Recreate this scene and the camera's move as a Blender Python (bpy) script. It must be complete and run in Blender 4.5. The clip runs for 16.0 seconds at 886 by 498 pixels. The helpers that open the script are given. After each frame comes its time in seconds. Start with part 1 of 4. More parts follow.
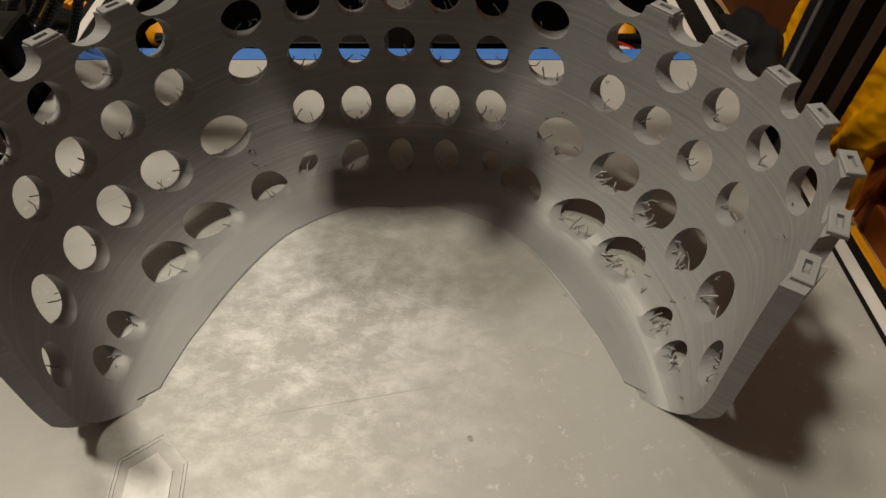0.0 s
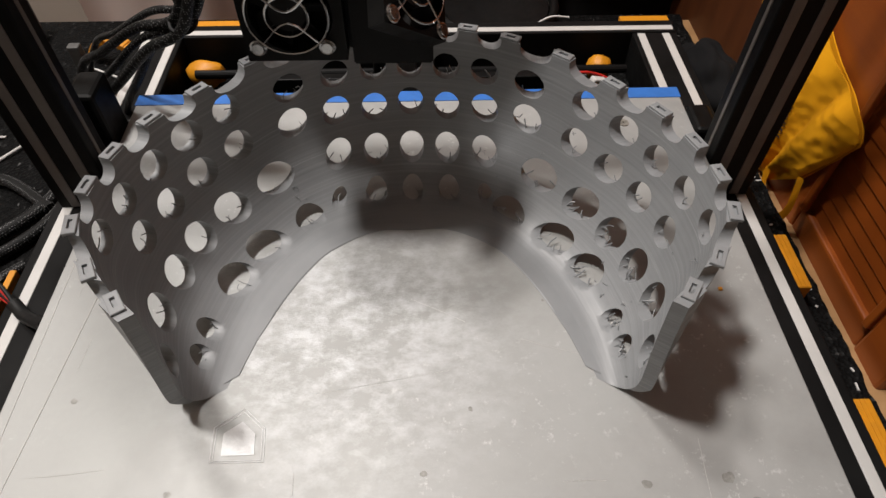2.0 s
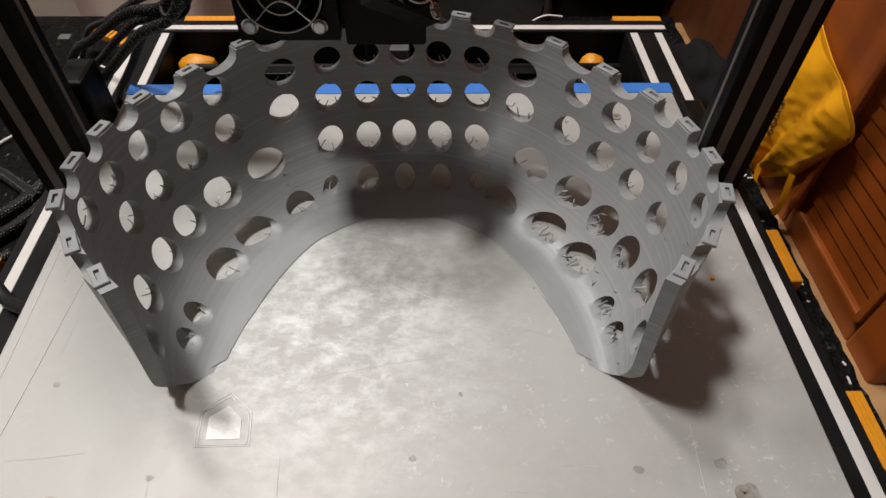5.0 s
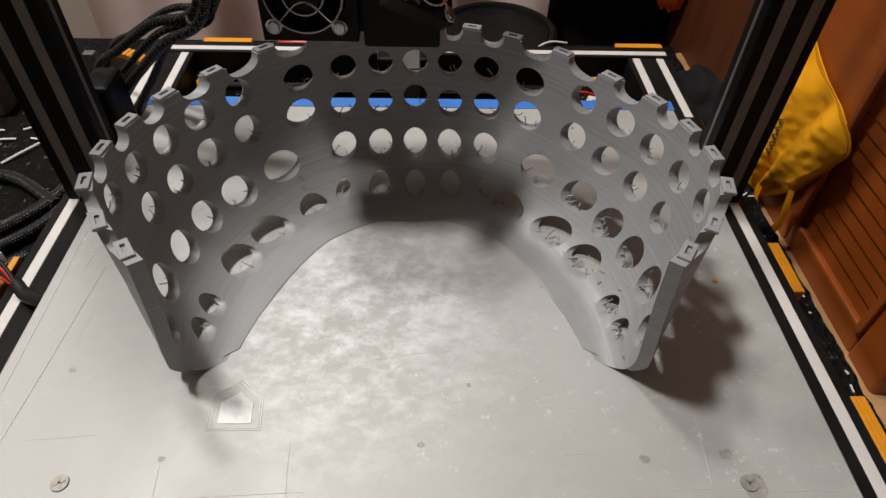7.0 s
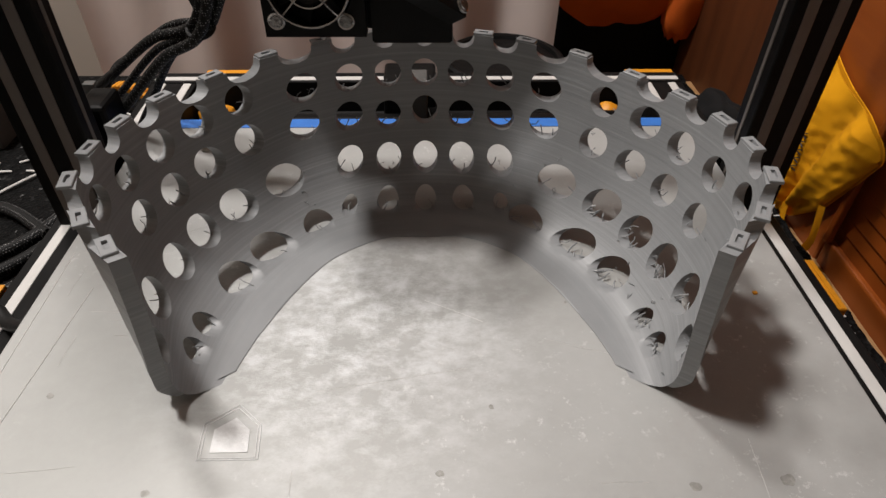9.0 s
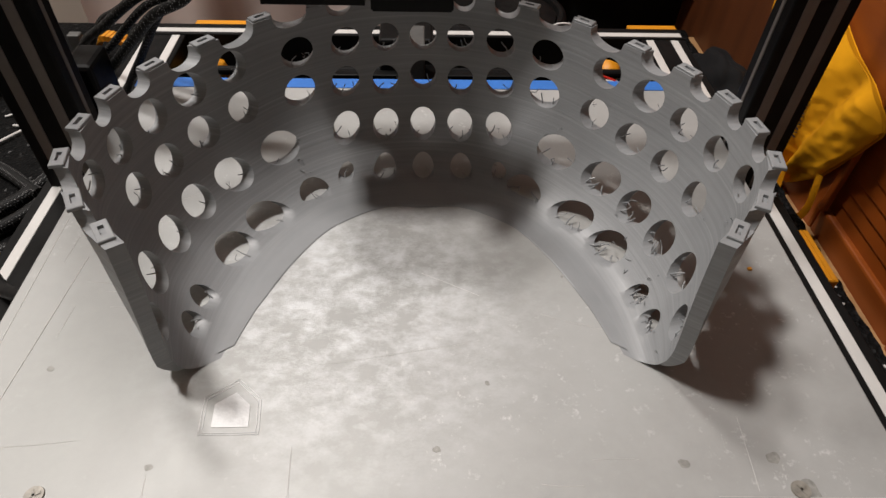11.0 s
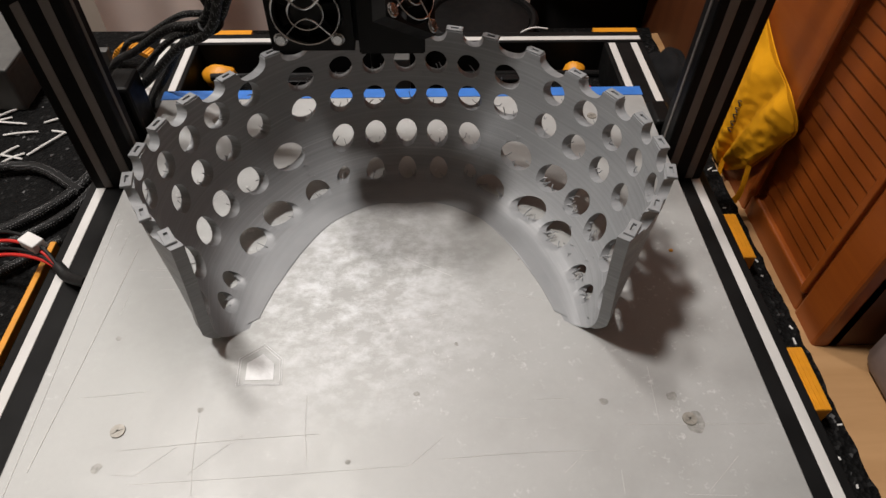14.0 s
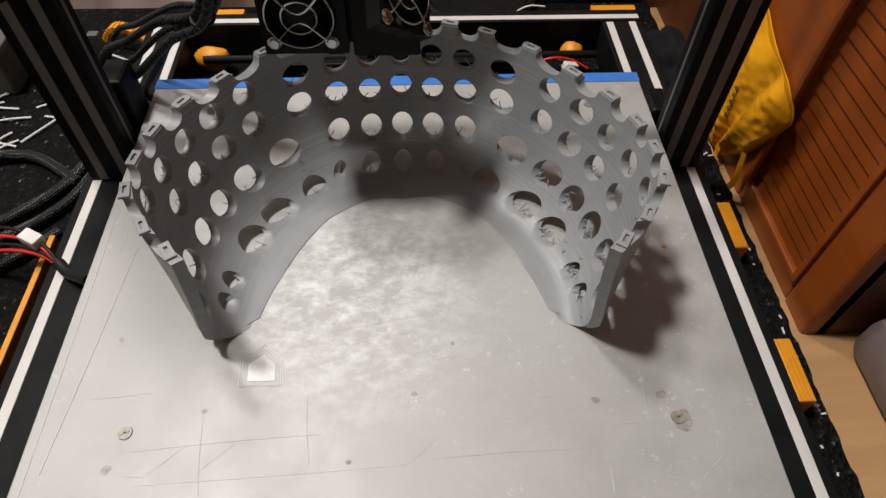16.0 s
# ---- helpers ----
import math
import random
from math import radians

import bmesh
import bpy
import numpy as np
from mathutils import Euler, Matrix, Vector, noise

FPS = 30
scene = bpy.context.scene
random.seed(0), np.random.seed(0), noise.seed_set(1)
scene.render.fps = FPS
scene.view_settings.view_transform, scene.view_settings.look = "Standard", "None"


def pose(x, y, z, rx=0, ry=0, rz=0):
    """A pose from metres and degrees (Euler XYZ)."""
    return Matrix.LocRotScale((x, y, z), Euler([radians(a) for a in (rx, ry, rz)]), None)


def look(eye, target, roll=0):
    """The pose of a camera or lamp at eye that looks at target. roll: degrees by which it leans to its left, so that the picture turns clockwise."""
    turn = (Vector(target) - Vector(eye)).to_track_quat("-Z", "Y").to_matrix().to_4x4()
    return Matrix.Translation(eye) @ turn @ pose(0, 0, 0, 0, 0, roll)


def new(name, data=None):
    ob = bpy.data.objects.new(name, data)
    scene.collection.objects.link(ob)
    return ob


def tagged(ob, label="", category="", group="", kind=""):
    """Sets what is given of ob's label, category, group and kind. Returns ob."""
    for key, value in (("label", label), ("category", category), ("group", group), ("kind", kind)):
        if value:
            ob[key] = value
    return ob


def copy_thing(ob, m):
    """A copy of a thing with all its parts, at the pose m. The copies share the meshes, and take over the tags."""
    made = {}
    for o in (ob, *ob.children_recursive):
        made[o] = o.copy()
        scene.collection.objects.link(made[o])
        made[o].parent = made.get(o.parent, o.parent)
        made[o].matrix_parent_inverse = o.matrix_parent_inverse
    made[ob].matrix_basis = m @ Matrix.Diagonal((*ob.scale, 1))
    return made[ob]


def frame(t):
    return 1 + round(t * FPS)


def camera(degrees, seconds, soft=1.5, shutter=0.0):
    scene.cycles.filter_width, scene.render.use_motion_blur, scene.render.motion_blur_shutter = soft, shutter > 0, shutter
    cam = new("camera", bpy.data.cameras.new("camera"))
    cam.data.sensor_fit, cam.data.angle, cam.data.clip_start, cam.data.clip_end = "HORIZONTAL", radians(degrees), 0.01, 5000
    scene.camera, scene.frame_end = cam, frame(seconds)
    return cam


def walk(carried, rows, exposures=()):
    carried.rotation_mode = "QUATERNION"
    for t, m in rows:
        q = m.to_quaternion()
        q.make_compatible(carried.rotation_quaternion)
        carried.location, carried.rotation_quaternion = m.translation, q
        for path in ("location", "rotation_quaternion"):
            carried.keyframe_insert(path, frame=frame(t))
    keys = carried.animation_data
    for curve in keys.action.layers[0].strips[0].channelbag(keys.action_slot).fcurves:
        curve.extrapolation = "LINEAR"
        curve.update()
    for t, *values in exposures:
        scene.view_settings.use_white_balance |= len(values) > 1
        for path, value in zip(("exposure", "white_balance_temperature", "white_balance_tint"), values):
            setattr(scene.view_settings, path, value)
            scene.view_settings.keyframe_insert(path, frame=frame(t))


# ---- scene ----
cam = camera(70.4, 16.0)
PATH = [
    (0, (0.0145, -0.008, 0.221), (0.066, 1.297, -1.293), 1.3),
    (0.5, (0.012, -0.028, 0.283), (-0.023, 1.252, -1.253), -0.6),
    (1, (0.016, -0.034, 0.292), (-0.05, 1.265, -1.227), -2.2),
    (1.5, (0.013, -0.044, 0.296), (0.04, 1.242, -1.236), -0.7),
    (2, (0.01, -0.048, 0.295), (0.06, 1.222, -1.25), 0.5),
    (2.5, (0.009, -0.056, 0.292), (0.077, 1.211, -1.254), 1.0),
    (3, (0.011, -0.049, 0.292), (0.045, 1.223, -1.25), 0.2),
    (3.5, (0.007, -0.056, 0.291), (0.041, 1.225, -1.245), 0.1),
    (4, (0.011, -0.056, 0.287), (0.065, 1.221, -1.251), 0.3),
    (6.5, (0.008, -0.073, 0.281), (0.079, 1.294, -1.177), 2.6),
    (7, (0.006, -0.081, 0.275), (0.074, 1.311, -1.16), 2.2),
    (7.5, (0.004, -0.08, 0.261), (0.059, 1.348, -1.138), 1.6),
    (8, (0.001, -0.074, 0.243), (0.06, 1.41, -1.096), 1.2),
    (8.5, (-0.001, -0.066, 0.235), (0.058, 1.443, -1.076), 0.9),
    (9, (0.001, -0.077, 0.239), (0.057, 1.435, -1.069), 0.8),
    (11.5, (-0.002, -0.064, 0.257), (0.079, 1.298, -1.205), 2.5),
    (12, (0.003, -0.076, 0.267), (0.079, 1.281, -1.201), 2.4),
    (12.5, (0.008, -0.072, 0.276), (0.068, 1.29, -1.188), 1.0),
    (13, (0.005, -0.094, 0.295), (0.058, 1.243, -1.192), 0.9),
    (13.5, (0.004, -0.112, 0.309), (0.089, 1.219, -1.181), 1.5),
    (14, (0.009, -0.114, 0.317), (0.085, 1.208, -1.182), 1.3),
    (14.5, (0.009, -0.104, 0.328), (0.106, 1.192, -1.192), 1.9),
    (15, (0.011, -0.104, 0.334), (0.095, 1.148, -1.223), 1.3),
    (15.5, (0.013, -0.096, 0.334), (0.083, 1.154, -1.225), 0.8),
    (16, (0.01, -0.097, 0.338), (0.092, 1.12, -1.246), 1.5),
]
walk(cam, [(t, look(eye, target, roll)) for t, eye, target, roll in PATH],
     [(0, -0.5, 7900, 6), (0.5, -0.14, 7300, 9), (1.0, -0.05, 6950, 10), (1.8, 0.0, 6500, 10), (16, 0.0, 6500, 10)])

# ---- world, lamp ----
world = bpy.data.worlds.new("room_air")
scene.world = world
world.use_nodes = True
world.node_tree.nodes["Background"].inputs[0].default_value = (1.0, 0.94, 0.88, 1)
world.node_tree.nodes["Background"].inputs[1].default_value = 0.015

# two square fittings under the ceiling, to the left of the printer: the nearer one is the stronger
LAMP_W, LAMP_Z = 0.20, 1.93
LAMPS = ((-0.63, 0.31, 36.0), (-0.58, 0.86, 19.0))
for lx, ly, watts in LAMPS:
    lamp_data = bpy.data.lights.new("ceiling_lamp_light", "AREA")
    lamp_data.shape, lamp_data.size, lamp_data.energy, lamp_data.color = "SQUARE", LAMP_W, watts, (1.0, 0.945, 0.905)
    lamp_ob = new("ceiling_lamp_light", lamp_data)
    lamp_ob.matrix_world = pose(lx, ly, LAMP_Z)


# ---- materials ----
def material(name):
    m = bpy.data.materials.new(name)
    m.use_nodes = True
    nt = m.node_tree
    return m, nt, nt.nodes["Principled BSDF"]


def coords(nt, scale=(1, 1, 1), kind="Object", rot=(0, 0, 0)):
    tc, mp = nt.nodes.new("ShaderNodeTexCoord"), nt.nodes.new("ShaderNodeMapping")
    mp.inputs["Scale"].default_value = scale
    mp.inputs["Rotation"].default_value = rot
    nt.links.new(tc.outputs[kind], mp.inputs["Vector"])
    return mp.outputs["Vector"]


def noise_tex(nt, vec, scale, detail=4, rough=0.6):
    n = nt.nodes.new("ShaderNodeTexNoise")
    n.inputs["Scale"].default_value, n.inputs["Detail"].default_value, n.inputs["Roughness"].default_value = scale, detail, rough
    nt.links.new(vec, n.inputs["Vector"])
    return n.outputs["Fac"]


def ramp(nt, fac, stops):
    r = nt.nodes.new("ShaderNodeValToRGB")
    el = r.color_ramp.elements
    while len(el) < len(stops):
        el.new(0.5)
    for e, (p, c) in zip(el, stops):
        e.position, e.color = p, (*c, 1) if len(c) == 3 else c
    nt.links.new(fac, r.inputs["Fac"])
    return r.outputs["Color"]


def grey(v):
    return (v, v, v)


def bump(nt, bsdf, fac, strength, dist=0.001, chain=None):
    b = nt.nodes.new("ShaderNodeBump")
    b.inputs["Strength"].default_value, b.inputs["Distance"].default_value = strength, dist
    nt.links.new(fac, b.inputs["Height"])
    if chain:
        nt.links.new(chain, b.inputs["Normal"])
    nt.links.new(b.outputs["Normal"], bsdf.inputs["Normal"])
    return b.outputs["Normal"]


def plain(name, colour, rough=0.5, metal=0.0, vary=0.15, scale=60, bump_s=0.15, bump_scale=400, bump_d=0.0004, spec=0.5):
    m, nt, b = material(name)
    v = coords(nt)
    lo, hi = [c * (1 - vary) for c in colour], [min(1, c * (1 + vary)) for c in colour]
    nt.links.new(ramp(nt, noise_tex(nt, v, scale), [(0.3, lo), (0.7, hi)]), b.inputs["Base Color"])
    b.inputs["Metallic"].default_value = metal
    b.inputs["Specular IOR Level"].default_value = spec
    nt.links.new(ramp(nt, noise_tex(nt, v, scale * 2.3), [(0.3, grey(max(0.02, rough - 0.08))), (0.7, grey(min(1, rough + 0.08)))]), b.inputs["Roughness"])
    bump(nt, b, noise_tex(nt, v, bump_scale), bump_s, bump_d)
    return m


def make_print_plastic():
    m, nt, b = material("grey_print_plastic")
    v = coords(nt)
    lay = coords(nt, (14, 14, 900))
    streak = coords(nt, (4, 4, 720), rot=(0.0, 0.05, 0.0))
    n1, n2 = noise_tex(nt, streak, 1.0, 5, 0.65), noise_tex(nt, v, 25)
    mix = nt.nodes.new("ShaderNodeMix")
    mix.data_type = "RGBA"
    mix.inputs["Factor"].default_value = 0.42
    nt.links.new(ramp(nt, n1, [(0.3, (0.19, 0.197, 0.203)), (0.52, (0.24, 0.249, 0.257)), (0.63, (0.285, 0.295, 0.302)), (0.72, (0.46, 0.47, 0.477))]), mix.inputs["A"])
    nt.links.new(ramp(nt, n2, [(0.35, (0.20, 0.207, 0.213)), (0.7, (0.27, 0.278, 0.284))]), mix.inputs["B"])
    nt.links.new(mix.outputs["Result"], b.inputs["Base Color"])
    nt.links.new(ramp(nt, n1, [(0.3, grey(0.52)), (0.75, grey(0.32))]), b.inputs["Roughness"])
    c = bump(nt, b, noise_tex(nt, lay, 1.0, 3), 0.40, 0.0004)
    bump(nt, b, n1, 0.18, 0.0006, c)
    return m


def make_bed_metal():
    m, nt, b = material("worn_aluminium_plate")
    v = coords(nt)
    n1, n2 = noise_tex(nt, v, 16, 7, 0.7), noise_tex(nt, v, 5, 3)
    n3, n4 = noise_tex(nt, coords(nt, (3, 160, 3)), 1.0, 4), noise_tex(nt, coords(nt, (75, 105, 45)), 1.0, 7, 0.7)
    mix = nt.nodes.new("ShaderNodeMix")
    mix.data_type = "RGBA"
    mix.inputs["Factor"].default_value = 0.5
    nt.links.new(ramp(nt, n1, [(0.3, (0.28, 0.285, 0.275)), (0.5, (0.375, 0.38, 0.37)), (0.66, (0.45, 0.454, 0.446))]), mix.inputs["A"])
    nt.links.new(ramp(nt, n2, [(0.3, (0.32, 0.323, 0.308)), (0.7, (0.41, 0.412, 0.408))]), mix.inputs["B"])
    # dried glue smears inside the arch
    sub, ln = nt.nodes.new("ShaderNodeVectorMath"), nt.nodes.new("ShaderNodeVectorMath")
    sub.operation, ln.operation = "SUBTRACT", "LENGTH"
    sub.inputs[1].default_value = (-0.035, -0.005, 0.008)
    nt.links.new(v, sub.inputs[0])
    nt.links.new(sub.outputs["Vector"], ln.inputs[0])
    near = ramp(nt, ln.outputs["Value"], [(0.03, grey(0.62)), (0.115, grey(0.0))])
    smear = ramp(nt, n4, [(0.42, grey(0.0)), (0.64, grey(1.0))])
    mul = nt.nodes.new("ShaderNodeMath")
    mul.operation = "MULTIPLY"
    nt.links.new(near, mul.inputs[0])
    nt.links.new(smear, mul.inputs[1])
    glue = nt.nodes.new("ShaderNodeMix")
    glue.data_type = "RGBA"
    glue.inputs["B"].default_value = (0.70, 0.72, 0.735, 1)
    nt.links.new(mul.outputs["Value"], glue.inputs["Factor"])
    nt.links.new(mix.outputs["Result"], glue.inputs["A"])
    # pale flecks of old glue all over
    fleck = nt.nodes.new("ShaderNodeMix")
    fleck.data_type = "RGBA"
    fleck.inputs["B"].default_value = (0.66, 0.67, 0.66, 1)
    many = ramp(nt, noise_tex(nt, v, 9, 3), [(0.45, grey(0.0)), (0.65, grey(1.0))])
    spot = ramp(nt, noise_tex(nt, v, 190, 4, 0.7), [(0.60, grey(0.0)), (0.72, grey(0.8))])
    both = nt.nodes.new("ShaderNodeMath")
    both.operation = "MULTIPLY"
    nt.links.new(many, both.inputs[0])
    nt.links.new(spot, both.inputs[1])
    nt.links.new(both.outputs["Value"], fleck.inputs["Factor"])
    nt.links.new(glue.outputs["Result"], fleck.inputs["A"])
    nt.links.new(fleck.outputs["Result"], b.inputs["Base Color"])
    b.inputs["Metallic"].default_value = 0.36
    nt.links.new(ramp(nt, n1, [(0.3, grey(0.50)), (0.7, grey(0.70))]), b.inputs["Roughness"])
    c = bump(nt, b, n3, 0.05, 0.0002)
    c = bump(nt, b, noise_tex(nt, v, 45, 5), 0.10, 0.0006, c)
    bump(nt, b, mul.outputs["Value"], 0.35, 0.0005, c)
    return m


def make_mat():
    m, nt, b = material("black_rubber_crumb")
    v = coords(nt)
    vo = nt.nodes.new("ShaderNodeTexVoronoi")
    vo.inputs["Scale"].default_value = 330
    nt.links.new(v, vo.inputs["Vector"])
    nt.links.new(ramp(nt, vo.outputs["Color"], [(0.0, grey(0.003)), (0.78, grey(0.007)), (0.9, grey(0.022)), (0.97, grey(0.13))]), b.inputs["Base Color"])
    b.inputs["Roughness"].default_value = 0.7
    b.inputs["Specular IOR Level"].default_value = 0.06
    bump(nt, b, vo.outputs["Distance"], 0.9, 0.002)
    return m


def make_wood(name, dark, light, scale=(30, 2.5, 30), rough=0.38):
    m, nt, b = material(name)
    g = coords(nt, scale)
    n = noise_tex(nt, g, 1.6, 7, 0.62)
    nt.links.new(ramp(nt, n, [(0.3, dark), (0.7, light)]), b.inputs["Base Color"])
    b.inputs["Roughness"].default_value = rough
    bump(nt, b, n, 0.15, 0.0006)
    return m


def make_braid():
    m, nt, b = material("black_braided_sleeve")
    v = coords(nt)
    ch = nt.nodes.new("ShaderNodeTexVoronoi")
    ch.inputs["Scale"].default_value = 640
    ch.inputs["Randomness"].default_value = 0.12
    nt.links.new(v, ch.inputs["Vector"])
    nt.links.new(ramp(nt, ch.outputs["Distance"], [(0.0, grey(0.42)), (0.2, grey(0.22)), (0.28, grey(0.006)), (1.0, grey(0.004))]), b.inputs["Base Color"])
    b.inputs["Roughness"].default_value = 0.6
    b.inputs["Specular IOR Level"].default_value = 0.2
    bump(nt, b, ch.outputs["Distance"], 0.5, 0.0008)
    return m


def make_cloth(name, colour, vary=0.12, weave=900):
    m, nt, b = material(name)
    v = coords(nt)
    n = noise_tex(nt, v, 12, 5)
    nt.links.new(ramp(nt, n, [(0.3, [c * (1 - vary) for c in colour]), (0.7, [min(1, c * (1 + vary)) for c in colour])]), b.inputs["Base Color"])
    b.inputs["Roughness"].default_value = 0.9
    b.inputs["Specular IOR Level"].default_value = 0.2
    bump(nt, b, noise_tex(nt, v, weave, 2), 0.3, 0.0005)
    return m


PRINT = make_print_plastic()
BED = make_bed_metal()
MAT = make_mat()
DOOR = make_wood("orange_stained_pine", (0.215, 0.046, 0.006), (0.31, 0.077, 0.010))
# PANEL: the wardrobe's wood where it lies in shade, darkened in the colour itself
PANEL = make_wood("shaded_brown_wood", (0.062, 0.017, 0.004), (0.10, 0.029, 0.007), (30, 30, 2.5), 0.5)
BOARD = make_wood("pale_beech_board", (0.36, 0.20, 0.085), (0.46, 0.27, 0.125), (3, 30, 30), 0.5)
BRAID = make_braid()
CURTAIN = make_cloth("off_white_curtain", (0.72, 0.63, 0.60), 0.05)
YELLOW = make_cloth("yellow_cotton", (0.74, 0.33, 0.005))
BLACKCLOTH = make_cloth("black_cloth", (0.006, 0.006, 0.0065))
ORANGECLOTH = make_cloth("orange_cloth", (0.62, 0.12, 0.015))
ALU = plain("black_anodised_aluminium", grey(0.007), 0.55, 0.0, 0.3, 30, 0.1, spec=0.1)
STRIP = plain("white_slot_cover", (0.56, 0.55, 0.53), 0.45, 0, 0.06, 40, 0.08)
GROOVE = plain("grey_slot_cover", (0.15, 0.132, 0.12), 0.55, 0, 0.12, 40, 0.08)
BLACK = plain("black_painted_steel", grey(0.004), 0.48, 0, 0.3, 50, 0.12, spec=0.14)
RUBBER = plain("black_cable_rubber", grey(0.007), 0.55, 0, 0.3, 50, 0.1, spec=0.25)
CHROME = plain("chromed_steel", grey(0.50), 0.20, 1.0, 0.08, 200, 0.05)
STEEL = plain("dull_steel", grey(0.33), 0.45, 1.0, 0.15, 200, 0.2)
BLUETAPE = plain("blue_masking_tape", (0.028, 0.15, 0.50), 0.6, 0, 0.1, 60, 0.3, 300)
STICKER = plain("yellow_sticker", (0.78, 0.62, 0.03), 0.4, 0, 0.04, 60, 0.03)
INK = plain("black_ink", grey(0.015), 0.5, 0, 0.1)
ORANGE = plain("orange_plastic", (0.62, 0.25, 0.008), 0.5, 0, 0.10, 90, 0.4, 200, 0.001)
WHITE = plain("white_plastic", (0.62, 0.61, 0.59), 0.5, 0, 0.06)
RED = plain("red_insulation", (0.52, 0.02, 0.015), 0.4, 0, 0.1)
BLUEWIRE = plain("blue_insulation", (0.03, 0.2, 0.5), 0.4, 0, 0.1)
GREYMETAL = plain("grey_painted_box", (0.075, 0.075, 0.072), 0.5, 0, 0.15)
TAUPE = plain("taupe_plastic", (0.17, 0.13, 0.12), 0.55, 0, 0.1)
GLUE = plain("dried_glue_residue", (0.66, 0.67, 0.675), 0.35, 0, 0.12, 220, 0.6, 500, 0.0005)
SCREW = plain("stained_screw_steel", (0.26, 0.245, 0.215), 0.5, 0.3, 0.25, 300, 0.4)
SCRATCH = plain("bright_scratch", (0.55, 0.545, 0.53), 0.45, 0.2, 0.1)
STAIN = plain("dull_stain", (0.27, 0.268, 0.25), 0.6, 0.2, 0.3, 300)
PAINT = plain("warm_white_wall_paint", (0.34, 0.31, 0.275), 0.8, 0, 0.05, 6, 0.2, 120)
FLOORWOOD = make_wood("floor_boards", (0.22, 0.12, 0.06), (0.34, 0.2, 0.1), (4, 30, 30), 0.45)
LAMPGLASS, nt_l, b_l = material("lamp_glass")
b_l.inputs["Base Color"].default_value = (0.9, 0.88, 0.84, 1)
b_l.inputs["Emission Color"].default_value = (1.0, 0.88, 0.76, 1)
b_l.inputs["Emission Strength"].default_value = 3.0


# ---- mesh helpers ----
def mesh_object(name, bm, mat, smooth=False):
    me = bpy.data.meshes.new(name)
    bm.normal_update()
    bm.to_mesh(me)
    bm.free()
    for m in (mat if isinstance(mat, (list, tuple)) else [mat]):
        me.materials.append(m)
    if smooth:
        me.polygons.foreach_set("use_smooth", [True] * len(me.polygons))
        me.set_sharp_from_angle(angle=radians(40))
    return new(name, me)


def part(name, bm, mat, parent, label="", smooth=False):
    ob = mesh_object(name, bm, mat, smooth)
    ob.parent = parent
    return tagged(ob, label)


def thing(name, label, category, group="", kind="", at=(0, 0, 0)):
    ob = new(name)
    ob.location = at
    ob.empty_display_size = 0.02
    return tagged(ob, label, category, group, kind)


def add_box(bm, x0, x1, y0, y1, z0, z1, bev=0.0, m=None, seg=2):
    r = bmesh.ops.create_cube(bm, size=1.0, matrix=Matrix.Translation(((x0 + x1) / 2, (y0 + y1) / 2, (z0 + z1) / 2)) @ Matrix.Diagonal((x1 - x0, y1 - y0, z1 - z0, 1)))
    vs = r["verts"]
    if bev:
        es = {e for v in vs for e in v.link_edges}
        out = bmesh.ops.bevel(bm, geom=list(es), offset=bev, segments=seg, profile=0.5, affect="EDGES")
        vs = list({v for f in out["faces"] for v in f.verts} | {v for v in vs if v.is_valid})
    if m is not None:
        bmesh.ops.transform(bm, matrix=m, verts=vs)
    return bm


def box(x0, x1, y0, y1, z0, z1, bev=0.0, m=None):
    return add_box(bmesh.new(), x0, x1, y0, y1, z0, z1, bev, m)


def add_rod(bm, a, b, r, n=12, r2=None):
    a, b = Vector(a), Vector(b)
    q = (b - a).to_track_quat("Z", "Y").to_matrix().to_4x4()
    bmesh.ops.create_cone(bm, cap_ends=True, segments=n, radius1=r, radius2=r if r2 is None else r2, depth=(b - a).length, matrix=Matrix.Translation((a + b) / 2) @ q)
    return bm


def spline(points, per=8):
    P = [Vector(p) for p in points]
    Q = [2 * P[0] - P[1]] + P + [2 * P[-1] - P[-2]]
    out = []
    for i in range(1, len(Q) - 2):
        a, b, c, d = Q[i - 1:i + 3]
        for k in range(per):
            t = k / per
            out.append(0.5 * (2 * b + (c - a) * t + (2 * a - 5 * b + 4 * c - d) * t * t + (3 * b - a - 3 * c + d) * t ** 3))
    return out + [P[-1]]


def add_tube(bm, points, r, n=8, closed=False):
    """A round tube along the points."""
    P = [Vector(p) for p in points]
    rings, up = [], Vector((0.13, 0.31, 0.94)).normalized()
    for i, p in enumerate(P):
        t = (P[(i + 1) % len(P)] - P[i - 1]) if closed or 0 < i < len(P) - 1 else (P[1] - P[0] if i == 0 else P[-1] - P[-2])
        t.normalize()
        s = t.cross(up)
        if s.length < 1e-4:
            s = t.orthogonal()
        s.normalize()
        u = s.cross(t)
        up = u
        rings.append([bm.verts.new(p + r * (s * math.cos(2 * math.pi * k / n) + u * math.sin(2 * math.pi * k / n))) for k in range(n)])
    for i in range(len(rings) - (0 if closed else 1)):
        a, b = rings[i], rings[(i + 1) % len(rings)]
        for k in range(n):
            bm.faces.new((a[k], a[(k + 1) % n], b[(k + 1) % n], b[k]))
    if not closed:
        bm.faces.new(rings[0][::-1])
        bm.faces.new(rings[-1])
    return bm


def tube(points, r, n=8, per=8, closed=False):
    return add_tube(bmesh.new(), spline(points, per) if per else points, r, n, closed)


